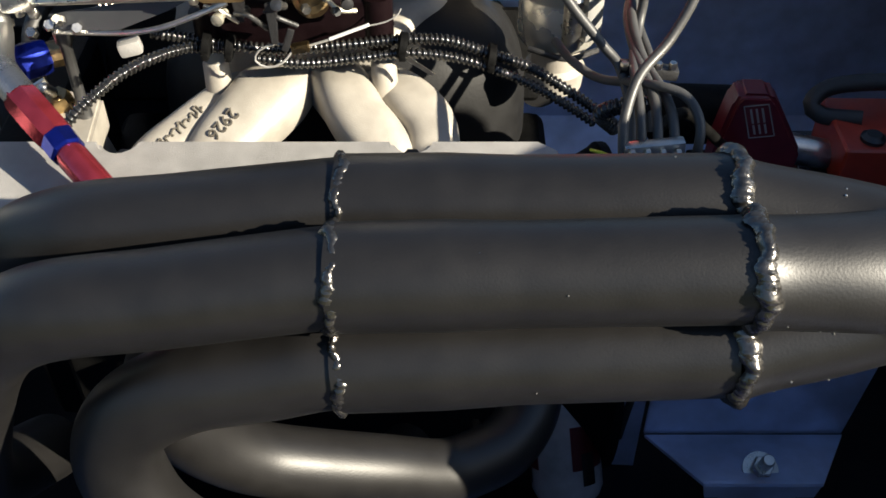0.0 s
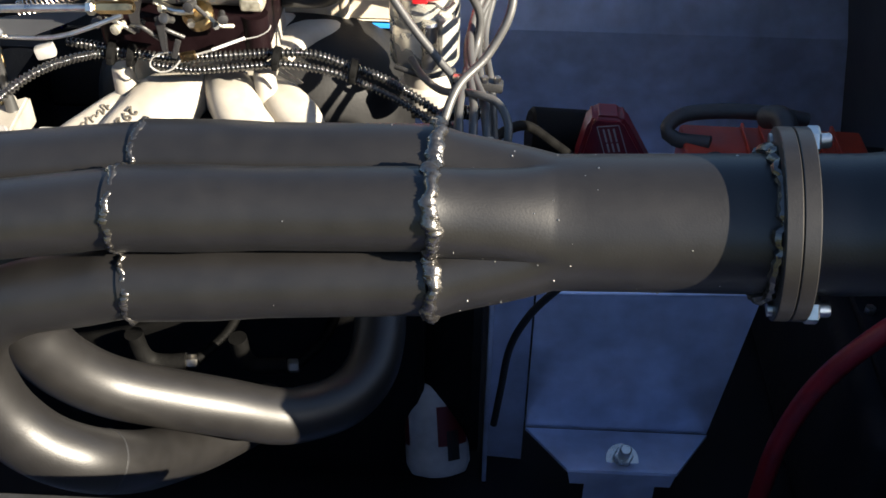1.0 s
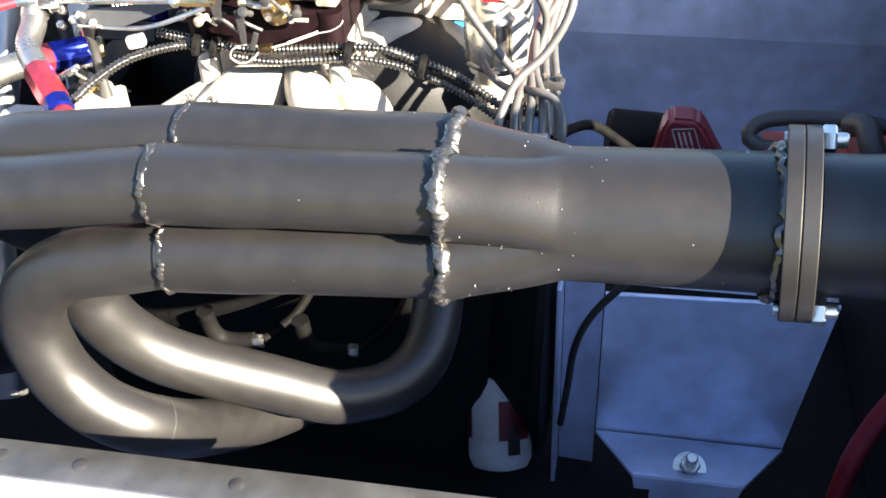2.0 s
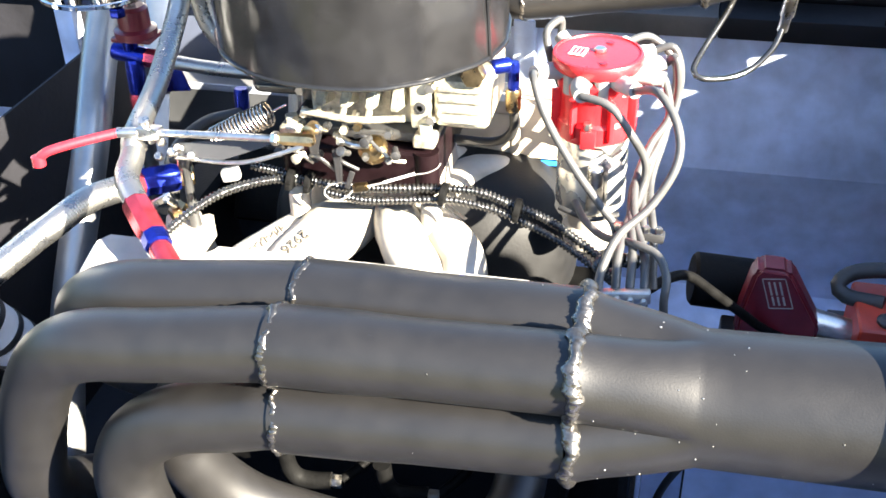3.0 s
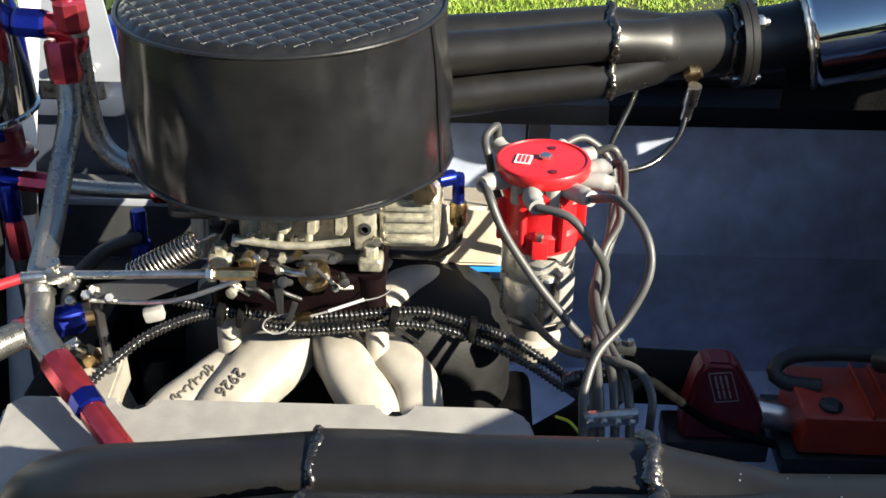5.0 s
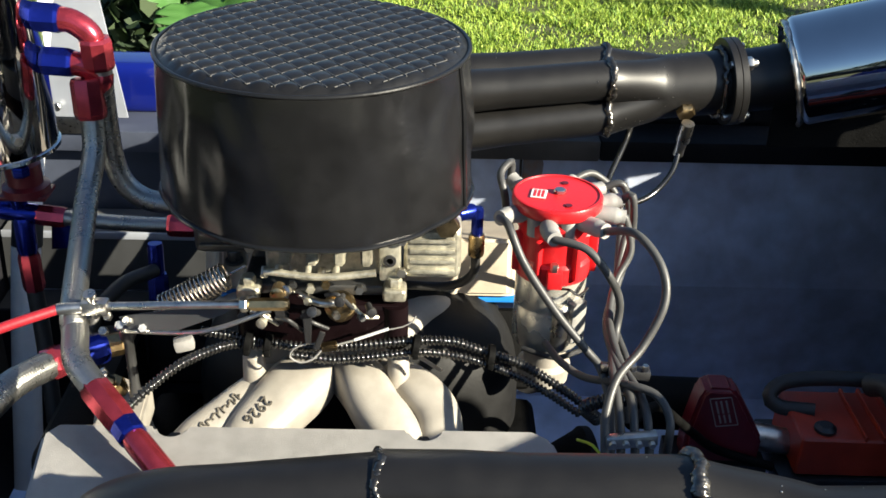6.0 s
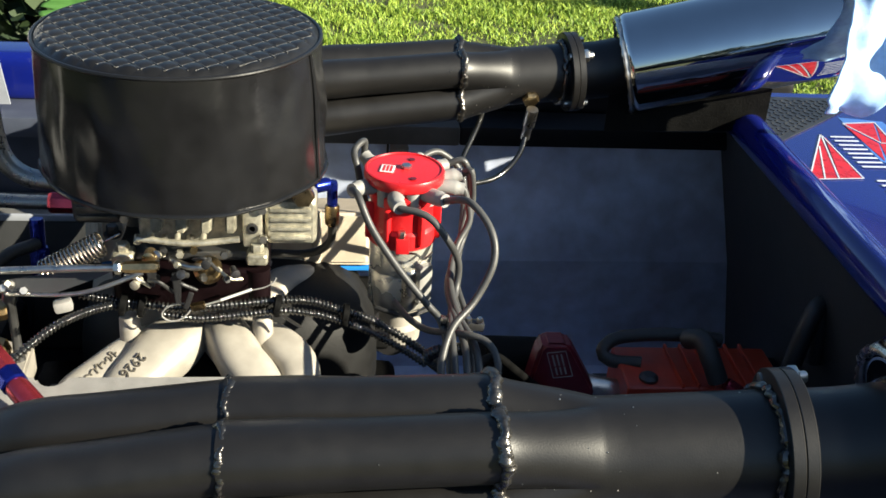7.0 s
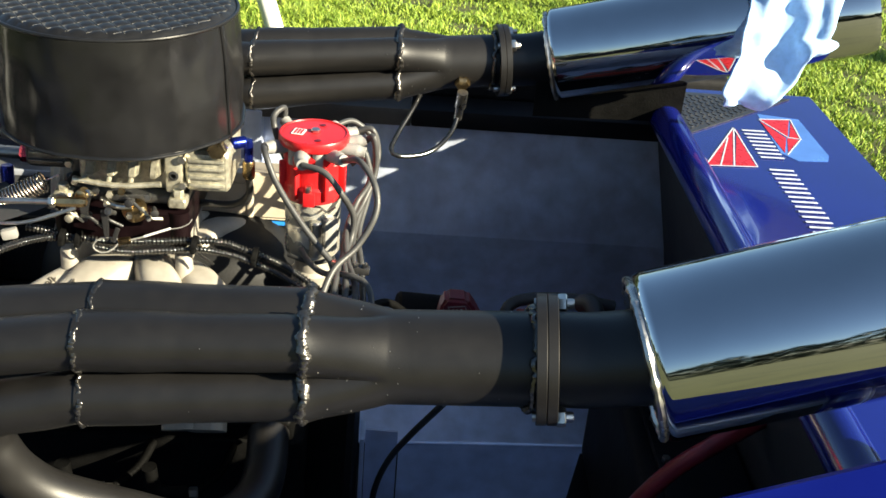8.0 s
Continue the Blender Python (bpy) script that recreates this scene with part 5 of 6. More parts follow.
part("side_screw", hexa(0.006, 0.006, along((-0.470, 0.949, 1.405), (-0.44, 0.91, 1.405))), STEEL, tank)
reg = thing("fuel_regulator", "dark red anodised fuel pressure regulator", "fuel regulator", (-0.512, 1.051, 1.29))
part("body", lathe([(0.020, 1.292), (0.028, 1.294), (0.028, 1.304), (0.021, 1.307), (0.021, 1.332), (0.016, 1.336)], pose(-0.512, 1.051, 0), 32), DRED, reg)
part("adjuster", hexa(0.007, 0.010, pose(-0.512, 1.051, 1.336)), STEEL, reg)
part("flange", block((0.056, 0.04, 0.006), pose(-0.512, 1.051, 1.293), 0.002), DRED, reg)
tee = thing("fuel_tee", "blue anodised tee fitting below the regulator", "hose fitting", (-0.515, 1.05, 1.27))
nut_collar("run", (-0.550, 1.05, 1.270), (-0.500, 1.05, 1.264), 0.0125, ANBLUE, tee)
nut_collar("riser", (-0.525, 1.05, 1.265), (-0.524, 1.05, 1.295), 0.0105, ANBLUE, tee)
nut_collar("drop", (-0.520, 1.045, 1.262), (-0.520, 1.040, 1.215), 0.0125, ANBLUE, tee)
nut_collar("drop_end", (-0.520, 1.040, 1.215), (-0.518, 1.035, 1.165), 0.0135, ANRED, tee)
part("drop_hose", tube([(-0.518, 1.035, 1.170), (-0.512, 1.02, 1.10), (-0.50, 0.98, 1.0)], 0.0105, 16), RUBBER, tee)
bf = thing("fuel_log_fitting", "blue anodised upright fuel fitting", "hose fitting", (-0.349, 0.99, 1.20))
nut_collar("upper", (-0.350, 1.0, 1.254), (-0.350, 0.995, 1.215), 0.0095, ANBLUE, bf)
nut_collar("lower", (-0.350, 0.995, 1.215), (-0.350, 0.99, 1.175), 0.013, ANBLUE, bf)
part("hose", tube([(-0.350, 0.985, 1.225), (-0.375, 0.93, 1.235), (-0.395, 0.88, 1.215), (-0.395, 0.86, 1.16)], 0.0085, 16), RUBBER, bf)
rb = thing("rear_fuel_fitting", "blue anodised rear fuel inlet with small hose", "hose fitting", (0.012, 0.87, 1.37))
nut_collar("body", (0.004, 0.85, 1.376), (0.022, 0.86, 1.376), 0.008, ANBLUE, rb)
nut_collar("elbow", (0.026, 0.858, 1.380), (0.026, 0.858, 1.350), 0.0062, ANBLUE, rb)
nut_collar("nut", (0.026, 0.858, 1.350), (0.026, 0.858, 1.325), 0.0085, BRASS, rb)
part("hose", tube([(0.026, 0.858, 1.328), (0.024, 0.870, 1.295), (0.0, 0.89, 1.268), (-0.05, 0.90, 1.262)], 0.005, 14), RUBBER, rb)

# frame tubes of the cage
for pts, r, m, lab in (([(-0.520, 1.32, 1.72), (-0.592, 1.12, 1.300), (-0.585, 1.0, 1.15), (-0.585, 0.85, 0.95), (-0.57, 0.72, 0.72)], 0.0245, TUBEGREY, "grey steel cage tube leaning beside the engine"),
                       ([(-0.540, 1.42, 1.72), (-0.585, 1.26, 1.26), (-0.605, 1.20, 1.05), (-0.60, 1.08, 0.80)], 0.0205, WHITE, "white painted cage tube beside the engine"),
                       ([(-0.95, 0.78, 1.62), (-0.78, 0.834, 1.40), (-0.655, 0.875, 1.245)], 0.026, WHITE, "white painted diagonal cage tube"),
                       ([(-0.70, 0.62, 1.24), (-0.66, 0.74, 1.06), (-0.64, 0.82, 0.92)], 0.036, WHITE, "white ribbed intake duct")):
    t = thing("cage_tube", lab, "frame tube", pts[-1], group="cage tubes")
    part("tube", tube(pts, r, 28, 0.01), m, t)
    if r > 0.03:
        way = curve(pts, 0.01)
        for k in range(3, len(way) - 2, 4):
            part("dark_band", lathe([(r - 0.002, -0.006), (r + 0.0012, -0.005), (r + 0.0012, 0.005), (r - 0.002, 0.006)], along(way[k], way[k + 1]), 28), BLACK, t, "black band between the ribs")
    if m is WHITE and r < 0.021:
        part("black_band", tube([(-0.5945, 1.2335, 1.165), (-0.5985, 1.222, 1.125)], 0.0215, 28), BLACK, t, "black band round the tube")
pl = thing("mounting_plate", "light aluminium mounting plate with screws on the hull edge", "bracket", (-0.57, 1.42, 1.22))
part("foot", block((0.10, 0.030, 0.044), pose(-0.57, 1.428, 1.240), 0.003), STEEL, pl)
part("plate", plate([(-0.640, 1.410, 1.248), (-0.488, 1.410, 1.248), (-0.526, 1.418, 1.56), (-0.640, 1.418, 1.56)], 0.004), PLATE, pl)
for x, z in ((-0.533, 1.268), (-0.592, 1.266), (-0.533, 1.40)):
    part("screw", hexa(0.007, 0.006, along((x, 1.406, z), (x, 1.0, z))), STEEL, pl)
plb = thing("blue_bracket", "blue anodised sheet bracket behind the hose", "bracket", (-0.46, 1.10, 1.20))
part("sheet", plate([(-0.500, 1.08, 1.235), (-0.475, 1.08, 1.245), (-0.462, 1.08, 1.205), (-0.505, 1.08, 1.200)], 0.003), ANBLUE, plb)
lh = thing("ribbed_hose", "black ribbed hose beside the hull", "hose", (-0.42, 1.38, 1.15))
path = curve([(-0.43, 1.40, 1.205), (-0.39, 1.38, 1.205), (-0.36, 1.36, 1.175), (-0.35, 1.34, 1.12)], 0.0015)
part("hose", sweep(bmesh.new(), path, lambda t: 0.010 + 0.0015 * math.sin(t * 220), 14), CONDUIT, lh)

# ---- ignition coil, box and clutter beside the far hull side ----
coilt = thing("ignition_coil", "dark red epoxy ignition coil with white lettered label", "ignition coil", (0.33, 0.93, 1.02))
shape = [(0.308, 1.130), (0.339, 1.129), (0.347, 1.121), (0.384, 1.056), (0.382, 1.02), (0.290, 1.02), (0.290, 1.060), (0.301, 1.121)]
UPR = Matrix(((1, 0, 0, 0), (0, 0, -1, 0.931), (0, 1, 0, 0), (0, 0, 0, 1)))
part("body", slab(shape, 0.036, UPR, 0.005, 3), DRED, coilt)
lab = part("label", slab([(0.311, 1.117), (0.336, 1.120), (0.350, 1.080), (0.324, 1.077)], 0.0006, Matrix(((1, 0, 0, 0), (0, 0, -1, 0.8948), (0, 1, 0, 0), (0, 0, 0, 1)))), DRED, coilt, "white framed label", False)


def front_bar(a, c, w, y, mat, parent, name):
    a, c = Vector((a[0], y, a[1])), Vector((c[0], y, c[1]))
    d = (c - a).normalized()
    n_ = d.cross(Vector((0, 1, 0))) * w / 2
    return part(name, plate([a - n_, c - n_, c + n_, a + n_], 0.0006), mat, parent, "", False)


cs = [(0.311, 1.117), (0.336, 1.120), (0.350, 1.080), (0.324, 1.077)]
for a, c in zip(cs, cs[1:] + cs[:1]):
    front_bar(a, c, 0.0012, 0.8938, BOOT, lab, "label_frame")
for f in (0.25, 0.48, 0.72):
    for u0, u1 in ((0.10, 0.55), (0.60, 0.90)):
        p = [(cs[0][0] + (cs[1][0] - cs[0][0]) * f + (cs[3][0] - cs[0][0]) * u, cs[0][1] + (cs[1][1] - cs[0][1]) * f + (cs[3][1] - cs[0][1]) * u) for u in (u0, u1)]
        front_bar(p[0], p[1], 0.0022, 0.8938, BOOT, lab, "lettering_bar")
part("base", block((0.12, 0.06, 0.03), pose(0.335, 0.92, 1.005), 0.004), BLACK, coilt)
part("terminal_tower", lathe([(0.018, 0), (0.016, 0.06), (0.012, 0.062)], along((0.375, 0.92, 1.045), (0.45, 0.92, 1.03)), 28), STEEL, coilt)
ib = thing("ignition_box", "orange-red ignition control box with black fittings", "ignition box", (0.53, 0.92, 1.0))
part("case", block((0.225, 0.10, 0.055), pose(0.535, 0.925, 1.045, 0, 1, 0), 0.006, 3), ORANGE, ib)
part("bolt", lathe([(0.013, 0), (0.013, 0.006), (0.008, 0.010), (0.004, 0.010)], pose(0.456, 0.895, 1.072), 28), BLACK, ib)
for k in range(6):
    part("case_fin", block((0.004, 0.098, 0.008), pose(0.50 + 0.022 * k, 0.925, 1.0745), 0.0012), ORANGE, ib)
part("mount", block((0.26, 0.12, 0.025), pose(0.535, 0.93, 1.004), 0.003), BLACK, ib)
bh = thing("looped_hose", "black rubber hose looped over the ignition box", "hose", (0.42, 0.95, 1.06))
part("hose", tube([(0.455, 0.93, 1.075), (0.415, 0.945, 1.070), (0.405, 0.955, 1.080), (0.425, 0.965, 1.093), (0.47, 0.96, 1.103), (0.52, 0.95, 1.108), (0.57, 0.95, 1.10)], 0.0095, 18), RUBBER, bh)
st = thing("rubber_strap", "dark rubber strap with grey markings over the box", "strap", (0.53, 0.90, 1.10))
part("strap", tube([(0.515, 0.93, 1.115), (0.525, 0.905, 1.130), (0.532, 0.885, 1.115), (0.545, 0.875, 1.085)], 0.014, 16), RUBBER, st)
part("marking", tube([(0.5275, 0.889, 1.128), (0.536, 0.871, 1.108)], 0.0028, 8), BOOT, st)
ft = thing("bilge_fitting", "red and blue anodised hose joint", "hose fitting", (0.56, 0.88, 1.08))
nut_collar("red_end", (0.555, 0.872, 1.083), (0.578, 0.868, 1.070), 0.009, ANRED, ft)
nut_collar("blue_end", (0.578, 0.868, 1.070), (0.610, 0.862, 1.050), 0.010, ANBLUE, ft)
bc = thing("battery_cable", "thick black battery cable running past the coil", "cable", (0.2, 0.8, 1.2))
part("cable", tube([(0.185, 0.755, 1.185), (0.205, 0.775, 1.188), (0.226, 0.80, 1.176), (0.256, 0.83, 1.136), (0.29, 0.865, 1.088), (0.33, 0.89, 1.045), (0.40, 0.89, 1.02)], 0.0055, 16), BLOCK, bc)
yw = thing("yellow_wire", "short yellow-green wire end by the lead separator", "wire", (0.13, 0.66, 1.24))
part("wire", tube([(0.120, 0.680, 1.226), (0.132, 0.665, 1.232), (0.142, 0.652, 1.226)], 0.0014, 10), YELLOW, yw)
bp = thing("black_pump", "black cylindrical pump in the bilge", "pump", (0.26, 0.95, 1.0))
part("body", lathe([(0.03, 0), (0.034, 0.004), (0.034, 0.10), (0.025, 0.105)], along((0.235, 0.97, 1.055), (0.33, 0.98, 1.045)), 32), BLOCK, bp)
# Added box with a lid: fills the black shade low in the bay.
dk = thing("shade_box", "near-black box added ahead of the bulkhead for the shade there", "pump cover", (0.66, 1.02, 0.62))
part("cover", block((0.18, 0.60, 0.30), pose(0.705, 0.90, 0.76), 0.03, 4), BAYSHADE, dk)
part("lid", block((0.13, 0.46, 0.016), pose(0.705, 0.90, 0.918), 0.005, 2), BAYSHADE, dk)
for y in (0.70, 0.80, 0.90, 1.0, 1.10):
    part("lid_bolt", hexa(0.007, 0.008, pose(0.652, y, 0.926)), STEEL, dk)
bt = thing("steering_arm", "black steering lever against the rear bulkhead", "lever", (0.72, 1.0, 1.1))
part("arm", tube([(0.70, 0.98, 1.02), (0.715, 0.99, 1.10), (0.735, 1.0, 1.125), (0.745, 1.0, 1.03)], 0.014, 14), BLACK, bt)

# oxygen sensor in the far collector
ox = thing("oxygen_sensor", "brass oxygen sensor with black braided lead", "oxygen sensor", (0.325, 1.235, 1.355))
part("bung", hexa(0.013, 0.014, along((0.324, 1.250, 1.345), (0.325, 1.222, 1.330))), BRASS, ox)
part("body", lathe([(0.009, 0), (0.0095, 0.03), (0.007, 0.034), (0.007, 0.055)], along((0.325, 1.224, 1.332), (0.3215, 1.238, 1.285)), 20), STEEL, ox)
part("lead", tube([(0.3215, 1.238, 1.288), (0.312, 1.222, 1.262), (0.290, 1.205, 1.240), (0.262, 1.185, 1.232), (0.225, 1.165, 1.236), (0.212, 1.170, 1.245), (0.222, 1.20, 1.262), (0.250, 1.25, 1.30), (0.262, 1.285, 1.325)], 0.0040, 12), CONDUIT, ox, "black braided lead")
rs = thing("weld_stain", "rusty heat stain plate on the hull side", "stain", (0.14, 1.44, 1.15))
RUST = material("rusty_stain", (0.26, 0.13, 0.06), 0.75, 0.1, 0.3, 60, 0.3, 200, color2=(0.20, 0.20, 0.21))
part("patch", slab([(0.125, 1.10), (0.138, 1.085), (0.155, 1.10), (0.160, 1.17), (0.15, 1.205), (0.128, 1.20)], 0.0012, Matrix(((1, 0, 0, 0), (0, 0, -1, 1.4455), (0, 1, 0, 0), (0, 0, 0, 1)))), RUST, rs, "", False)
sl = thing("hull_crack_line", "dark lap joint line on the hull side", "joint", (0.12, 1.44, 1.1))
part("line", tube([(0.118, 1.443, 1.02), (0.122, 1.444, 1.10), (0.124, 1.446, 1.21)], 0.002, 8), BLACK, sl)

# ---- under the near header ----
for x in (-0.165, -0.058):
    sb = thing("spark_plug_boot", "dark right-angle spark plug boot beside the cylinder head", "plug boot", (x, 0.62, 1.0), group="plug boots")
    part("elbow", tube([(x - 0.006, 0.600, 1.040), (x - 0.004, 0.602, 1.012), (x + 0.004, 0.604, 0.997), (x + 0.020, 0.606, 0.993), (x + 0.040, 0.608, 0.994)], 0.0095, 20, 0.004), BLOCK, sb)
    part("plug_shell", hexa(0.0075, 0.012, along((x + 0.040, 0.608, 0.994), (x + 0.06, 0.609, 0.994))), STEEL, sb, "bright steel plug shell")
    part("plug_body", tube([(x + 0.050, 0.609, 0.994), (x + 0.075, 0.650, 0.998), (x + 0.085, 0.700, 1.005)], 0.006, 14), BLOCK, sb)
br = thing("engine_mount_bracket", "folded bare aluminium engine mount plate with a bolted lip", "bracket", (0.38, 0.78, 0.68))
part("web", plate([(0.250, 0.800, 0.690), (0.495, 0.800, 0.690), (0.525, 0.812, 0.935), (0.250, 0.800, 0.935)], 0.004), HULL, br)
part("top_fold", tube([(0.250, 0.802, 0.935), (0.525, 0.814, 0.935)], 0.0035, 12), HULL, br)
part("lip", plate([(0.300, 0.700, 0.728), (0.438, 0.700, 0.728), (0.495, 0.797, 0.692), (0.250, 0.797, 0.692)], 0.004), HULL, br)
part("lip_edge", plate([(0.305, 0.700, 0.700), (0.433, 0.700, 0.700), (0.438, 0.700, 0.727), (0.300, 0.700, 0.727)], 0.004), HULL, br)
part("leg", plate([(0.325, 0.705, 0.60), (0.415, 0.705, 0.60), (0.415, 0.705, 0.70), (0.325, 0.705, 0.70)], 0.004), HULL, br)
bm = hexa(0.013, 0.014, pose(0.372, 0.725, 0.722, 20))
lathe([(0.021, -0.003), (0.021, 0.0), (0.0075, 0.001), (0.0075, 0.035), (0.006, 0.037)], pose(0.372, 0.725, 0.722, 20), 28, bm)
part("mount_bolt", bm, STEEL, br, "zinc plated bolt and washer")
lp = thing("stringer_plate", "bare aluminium stringer plate standing on the floor", "stringer", (0.2, 0.82, 0.60))
part("web", plate([(0.200, 0.815, 0.606), (0.248, 0.812, 0.606), (0.248, 0.812, 0.945), (0.200, 0.815, 0.945)], 0.004), HULL, lp)
part("edge_flange", block((0.006, 0.045, 0.36), pose(0.196, 0.795, 0.780), 0.001), HULL, lp)
bk = thing("drain_hose", "black rubber hose hanging beside the stringer", "hose", (0.22, 0.74, 0.9))
part("hose", tube([(0.300, 0.655, 1.12), (0.262, 0.70, 1.03), (0.236, 0.72, 0.97), (0.219, 0.74, 0.90), (0.212, 0.75, 0.82), (0.205, 0.75, 0.75)], 0.0045, 16), RUBBER, bk)
FILTER = material("pale_filter_paint", (0.26, 0.26, 0.27), 0.4, 0.0, 0.15, 40, 0.05, 200)
of = thing("oil_filter", "white oil filter can with red and black print", "oil filter", (0.135, 0.70, 0.72))
fm = along((0.128, 0.735, 0.850), (0.140, 0.655, 0.745))
part("can", lathe([(0.036, 0), (0.039, 0.004), (0.039, 0.104), (0.034, 0.115), (0.020, 0.120), (0.004, 0.121)], fm, 48), FILTER, of)
for a0, a1, z0, z1, mt, lb in ((30, 92, 0.030, 0.078, DRED, "red printed panel"), (52, 76, 0.060, 0.096, BLACK, "black printed shape"), (270, 332, 0.030, 0.078, DRED, "red printed panel"), (292, 316, 0.060, 0.096, BLACK, "black printed shape"), (150, 212, 0.030, 0.078, DRED, "red printed panel"), (172, 196, 0.060, 0.096, BLACK, "black printed shape"), (200, 224, 0.046, 0.082, BLACK, "black printed shape"), (226, 262, 0.030, 0.092, DRED, "red printed panel")):
    b = bmesh.new()
    rows_ = [[b.verts.new(fm @ Vector((0.0394 * math.cos(radians(a0 + (a1 - a0) * i / 8)), 0.0394 * math.sin(radians(a0 + (a1 - a0) * i / 8)), z))) for i in range(9)] for z in (z0, z1)]
    for i in range(8):
        b.faces.new((rows_[0][i], rows_[0][i + 1], rows_[1][i + 1], rows_[1][i]))
    bmesh.ops.solidify(b, geom=b.faces[:], thickness=0.0004)
    part("print", b, mt, of, lb)
rh = thing("red_hose", "dark red rubber hose below the muffler", "hose", (0.5, 0.5, 1.0))
part("hose", tube([(0.80, 0.74, 1.10), (0.676, 0.70, 1.038), (0.624, 0.70, 0.985), (0.576, 0.70, 0.902), (0.552, 0.70, 0.801), (0.548, 0.70, 0.69), (0.55, 0.70, 0.606)], 0.0125, 18), HOSERED, rh)
# Added plate: blocks the sun that would strike the far hull side.
cr = thing("sun_block_plate", "black plate added under the far muffler to keep sun off the hull", "bracket", (0.57, 1.254, 1.33))
part("plate", plate([(0.450, 1.262, 1.284), (0.700, 1.244, 1.297), (0.700, 1.244, 1.400), (0.450, 1.262, 1.345)], 0.004), BLOCK, cr)

# ---- cloth on the far muffler ----
cl = thing("towel", "light blue crumpled towel draped over the far muffler", "towel", (0.78, 1.18, 1.40))
b, G, rows_ = bmesh.new(), 64, []
for i in range(G + 1):
    u = i / G
    rows_.append([])
    for j in range(G + 1):
        v = j / G
        # over the shell for the first part, then hanging in a loose bag
        ang = radians(15 + 165 * min(v, 0.55) / 0.55)
        f = max(0, v - 0.55) / 0.45
        cx = 0.806 + 0.160 * (u - 0.5) * (0.85 + 0.25 * math.sin(math.pi * f)) + 0.010 * math.sin(4 * v + 1)
        rad = 0.090 + 0.007 * math.sin(7 * u + 3 * v) + 0.004 * math.sin(17 * u - 6 * v)
        p = Vector((cx, 1.212 + math.cos(ang) * rad, 1.478 + (cx - 0.80) * 0.28 + math.sin(ang) * rad))
        low = (0.100 - 0.075 / (1 + math.exp(-18 * (u - 0.66)))) * (1 - (2 * u - 1.0) ** 2 * 0.20)
        fold = 0.009 * math.sin(7 * u + 1.5 * v + 0.8) + 0.004 * math.sin(15 * u - 7 * v)
        p += Vector((0.0, -fold * (0.3 + 0.7 * f) - 0.012 * math.sin(math.pi * f), -low * f + 0.006 * f * math.sin(11 * u)))
        rows_[-1].append(b.verts.new(p + Vector(noise.noise_vector(p * 16)) * 0.012 + Vector(noise.noise_vector(p * 45)) * 0.003))
for i in range(G):
    for j in range(G):
        b.faces.new((rows_[i][j], rows_[i + 1][j], rows_[i + 1][j + 1], rows_[i][j + 1]))
ob = part("cloth", b, CLOTH, cl, angle=180)
sol = ob.modifiers.new("thickness", "SOLIDIFY")
sol.thickness = 0.003

# ---- garden beyond the boat ----
BARK = material("dark_bark", (0.055, 0.045, 0.036), 0.9, 0.0, 0.3, 12, 0.6, 30)
LEAF = blade_material("broad_leaf", (0.025, 0.085, 0.014), (0.06, 0.15, 0.025))
DLEAF = blade_material("hedge_leaf", (0.008, 0.02, 0.006), (0.03, 0.05, 0.015))
mon = thing("broadleaf_plant", "broad green split-leaf plant by the lawn", "plant", (-1.1, 4.4, 0))


def split_leaf(size, m):
    """A broad leaf: drooping, folded along its rib, with notched edges."""
    b, rows, n, w = bmesh.new(), [], 26, 7
    for i in range(n + 1):
        t = i / n
        half = math.sin(math.pi * min(1, t * 0.97 + 0.03) ** 0.72) * 0.46 + 0.004
        if i % 4 == 3 and 4 < i < n - 2:
            half *= 0.55
        row = []
        for j in range(-w, w + 1):
            x = half * j / w
            row.append(b.verts.new(m @ Vector((x * size, (t - 0.10 * abs(x)) * size, size * (0.22 * abs(x) - 0.30 * t * t - 0.35 * x * x + 0.012 * math.sin(i * 1.57) * abs(j) / w)))))
        rows.append(row)
    for p, q in zip(rows, rows[1:]):
        for j in range(2 * w):
            b.faces.new((p[j], p[j + 1], q[j + 1], q[j]))
    return b


for k, (px, py, pz, rz, tilt, s_) in enumerate(((-1.02, 4.1, 0.66, 200, 20, 0.30), (-0.84, 4.25, 0.70, 150, 30, 0.32), (-0.70, 4.3, 0.76, 110, 15, 0.28), (-1.25, 4.2, 0.80, 240, 25, 0.30), (-1.0, 4.45, 0.95, 190, 10, 0.30), (-0.75, 4.5, 1.0, 140, 20, 0.28))):
    m = pose(px, py, pz, -tilt, 0, rz)
    lf = part("leaf", split_leaf(s_, m), LEAF, mon, "", True, 60)
    sd = lf.modifiers.new("thickness", "SOLIDIFY")
    sd.thickness = 0.0015
    part("stalk", tube([(-1.0 + 0.03 * k, 4.5, 0.0), ((px - 1.0) / 2, (py + 4.5) / 2, pz * 0.7), (px, py, pz)], 0.008, 8, 0.03), LEAF, mon)
sh = thing("shrub", "dark leafy shrub in shade behind the broad leaves", "shrub", (-1.8, 5.2, 0), kind="stuff")
nr = np.random.default_rng(31)
n = 5200
c = np.stack([nr.uniform(-3.0, -0.95, n), nr.uniform(4.55, 5.6, n), nr.uniform(0, 1, n) ** 0.7], 1)
c[:, 2] *= 0.75 + 0.25 * np.sin(c[:, 0] * 5) + 0.35 * (c[:, 1] - 4.55)
d1, d2 = nr.normal(0, 0.045, (n, 3)), nr.normal(0, 0.035, (n, 3))
v = np.stack([c - d1, c + d2, c + d1, c - d2], 1).reshape(-1, 3)
me = bpy.data.meshes.new("leaves")
i = np.arange(n) * 4
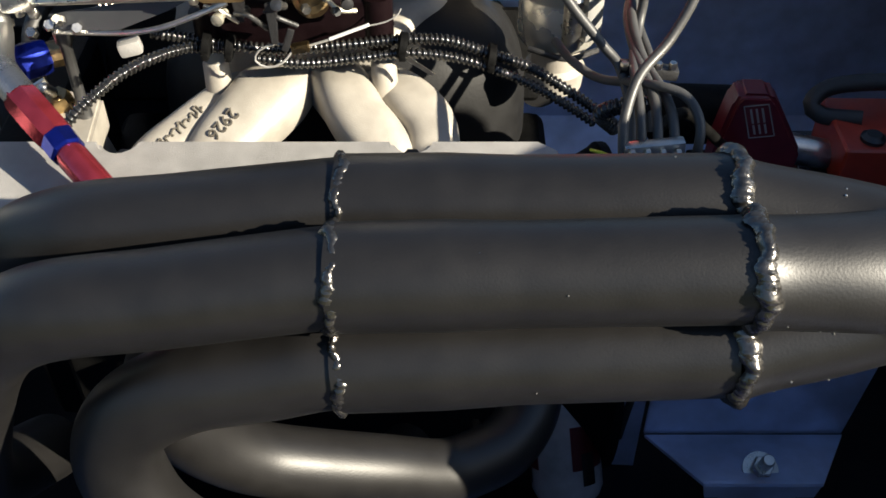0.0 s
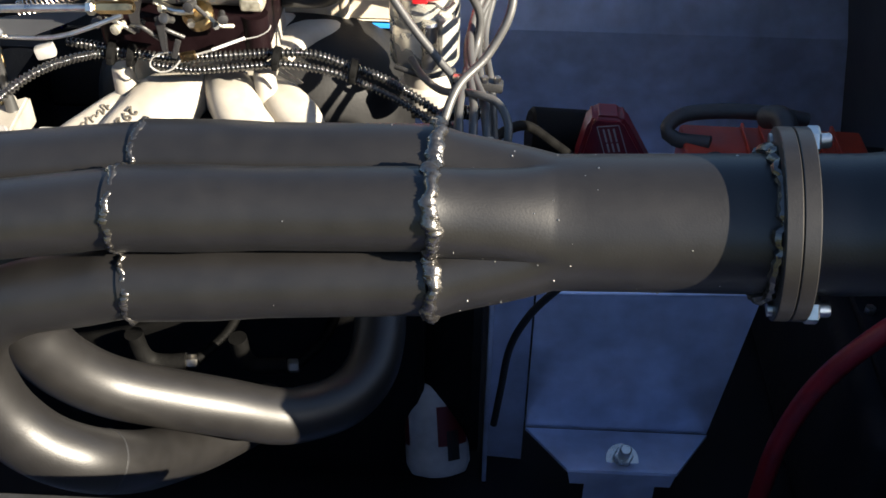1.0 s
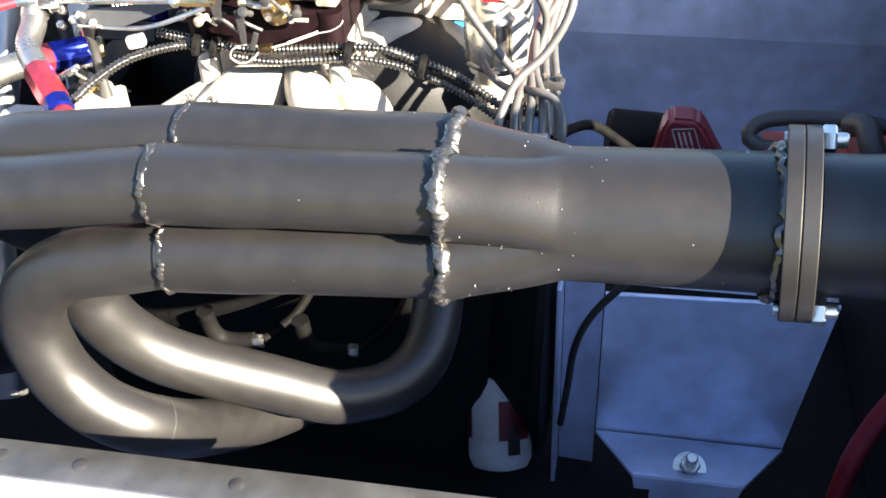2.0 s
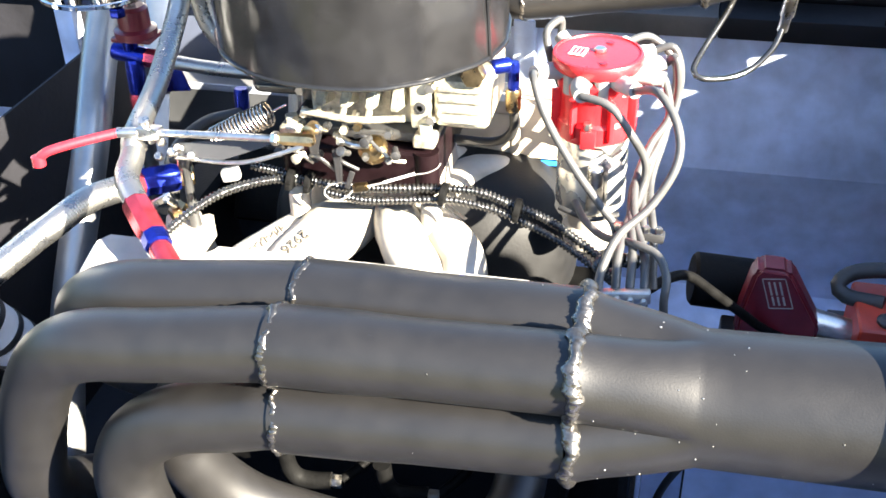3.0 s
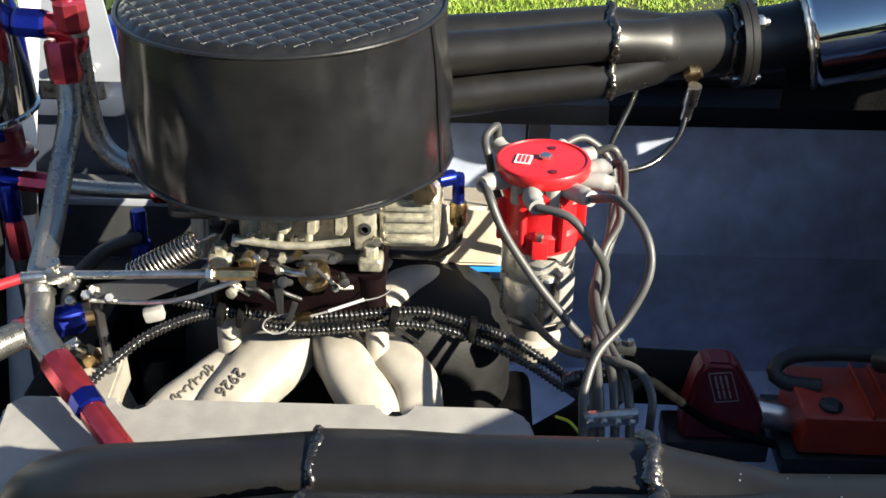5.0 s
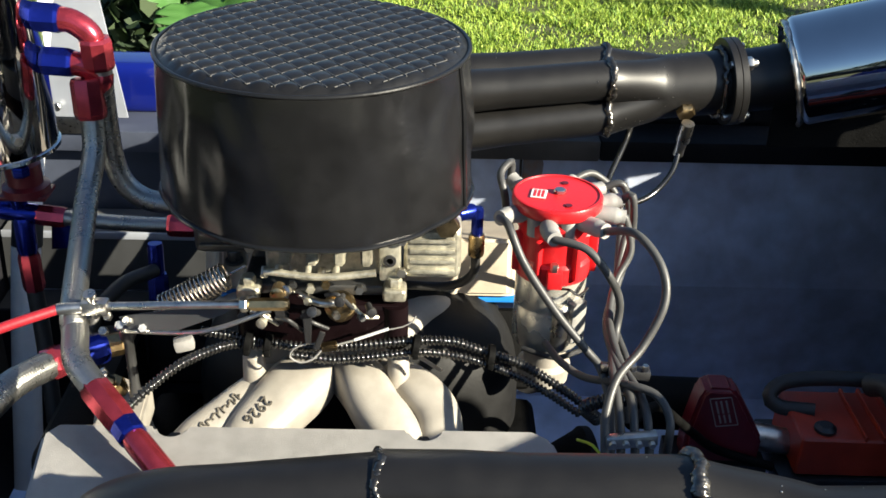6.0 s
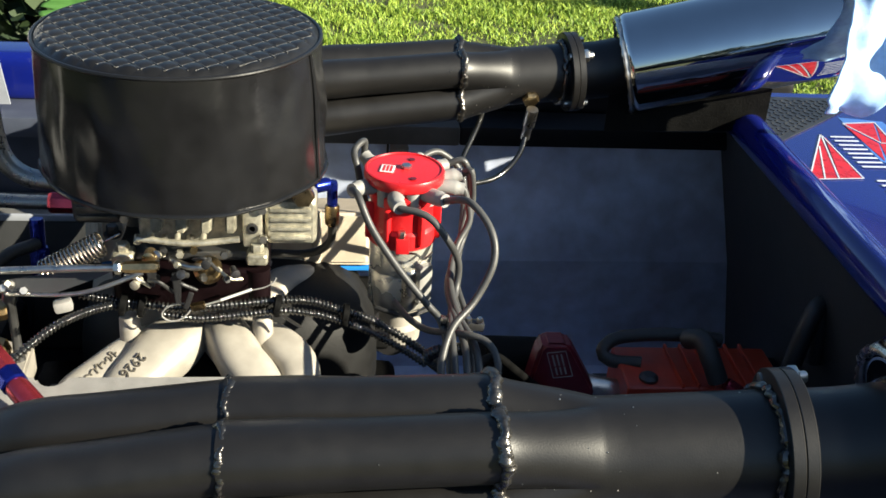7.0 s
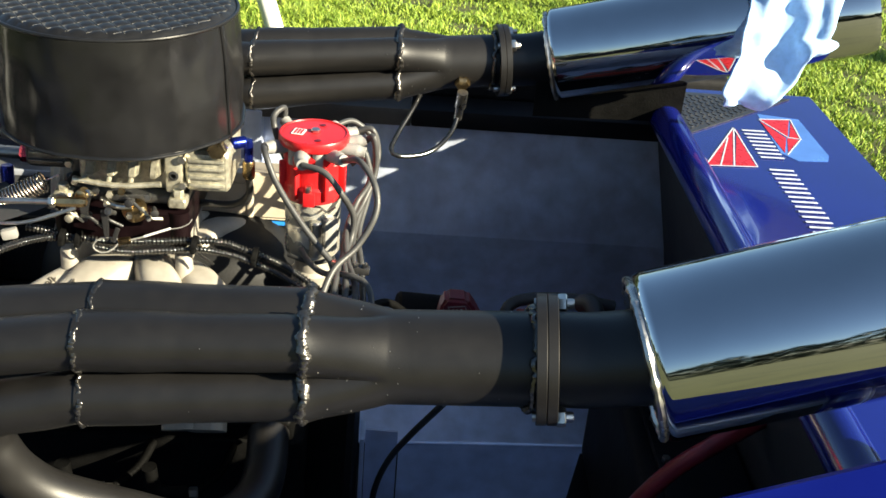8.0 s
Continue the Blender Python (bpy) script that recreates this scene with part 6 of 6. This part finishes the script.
me.from_pydata(v.tolist(), [], np.stack([i, i + 1, i + 2, i + 3], 1).tolist())
me.materials.append(DLEAF)
lv = new("leaves", me)
lv.parent, lv.matrix_parent_inverse = sh, Matrix.Translation((1.8, -5.2, 0))
post = thing("white_post", "white painted garden post beside the plant", "post", (-0.45, 4.7, 0))
part("shaft", tube([(-0.30, 4.6, 0), (-0.62, 4.6, 1.1)], 0.045, 20, 0.1), WHITE, post)
hd = thing("hedge", "dark shaded hedge at the garden edge", "hedge", (-4.5, 8.5, 0), kind="stuff")
nr = np.random.default_rng(8)
n = 9000
c = np.stack([nr.uniform(-9, -1.5, n), nr.uniform(7.6, 9.4, n), 2.4 * nr.uniform(0, 1, n) ** 0.8], 1)
c[:, 1] += 0.3 * np.sin(c[:, 0] * 2) + 0.2 * np.sin(c[:, 2] * 5 + c[:, 0])
d1, d2 = nr.normal(0, 0.06, (n, 3)), nr.normal(0, 0.06, (n, 3))
v = np.stack([c - d1, c + d2, c + d1, c - d2], 1).reshape(-1, 3)
me = bpy.data.meshes.new("leaves")
i = np.arange(n) * 4
me.from_pydata(v.tolist(), [], np.stack([i, i + 1, i + 2, i + 3], 1).tolist())
me.materials.append(DLEAF)
lv = new("leaves", me)
lv.parent, lv.matrix_parent_inverse = hd, Matrix.Translation((4.5, -8.5, 0))

# ---- trees round the garden ----
# Unseen tree, added so its long limb casts the dark band on the lawn.
lt = thing("shadow_tree", "unseen bare tree added so that its limb shades a band of lawn", "tree", (10.9, 2.0, 0))
part("trunk", tube([(10.9, 2.0, 0.0), (10.85, 2.05, 1.6), (10.7, 2.2, 3.3), (10.6, 2.3, 4.6)], lambda u: 0.24 - 0.10 * u, 16, 0.2), BARK, lt)
part("limb", tube([(10.72, 2.18, 3.25), (9.2, 3.02, 3.42), (7.75, 3.70, 3.50), (7.3, 3.92, 3.45), (6.0, 4.45, 3.55)], lambda u: 0.17 - 0.07 * u, 14, 0.1), BARK, lt)
part("limb", tube([(8.6, 3.3, 3.46), (7.9, 3.2, 3.62), (7.2, 3.35, 3.7)], lambda u: 0.05 - 0.03 * u, 10, 0.1), BARK, lt)
tr = thing("far_trees", "dark green trees and bushes round the garden", "trees", (0, 0, 0), kind="stuff")
nr = np.random.default_rng(12)
n = 16000
a = nr.uniform(0, 2 * np.pi, n)
rad = 22 + 3.0 * nr.uniform(0, 1, n) + 2 * np.sin(5 * a)
top = 4.2 + 1.3 * np.sin(7 * a) + 0.9 * np.sin(17 * a + 1) + 0.5 * np.sin(41 * a)
c = np.stack([rad * np.cos(a), rad * np.sin(a), top * nr.uniform(0, 1, n) ** 0.8], 1)
d1, d2 = nr.normal(0, 0.22, (n, 3)), nr.normal(0, 0.22, (n, 3))
v = np.stack([c - d1, c + d2, c + d1, c - d2], 1).reshape(-1, 3)
me = bpy.data.meshes.new("foliage")
i = np.arange(n) * 4
me.from_pydata(v.tolist(), [], np.stack([i, i + 1, i + 2, i + 3], 1).tolist())
me.materials.append(DLEAF)
new("foliage", me).parent = tr
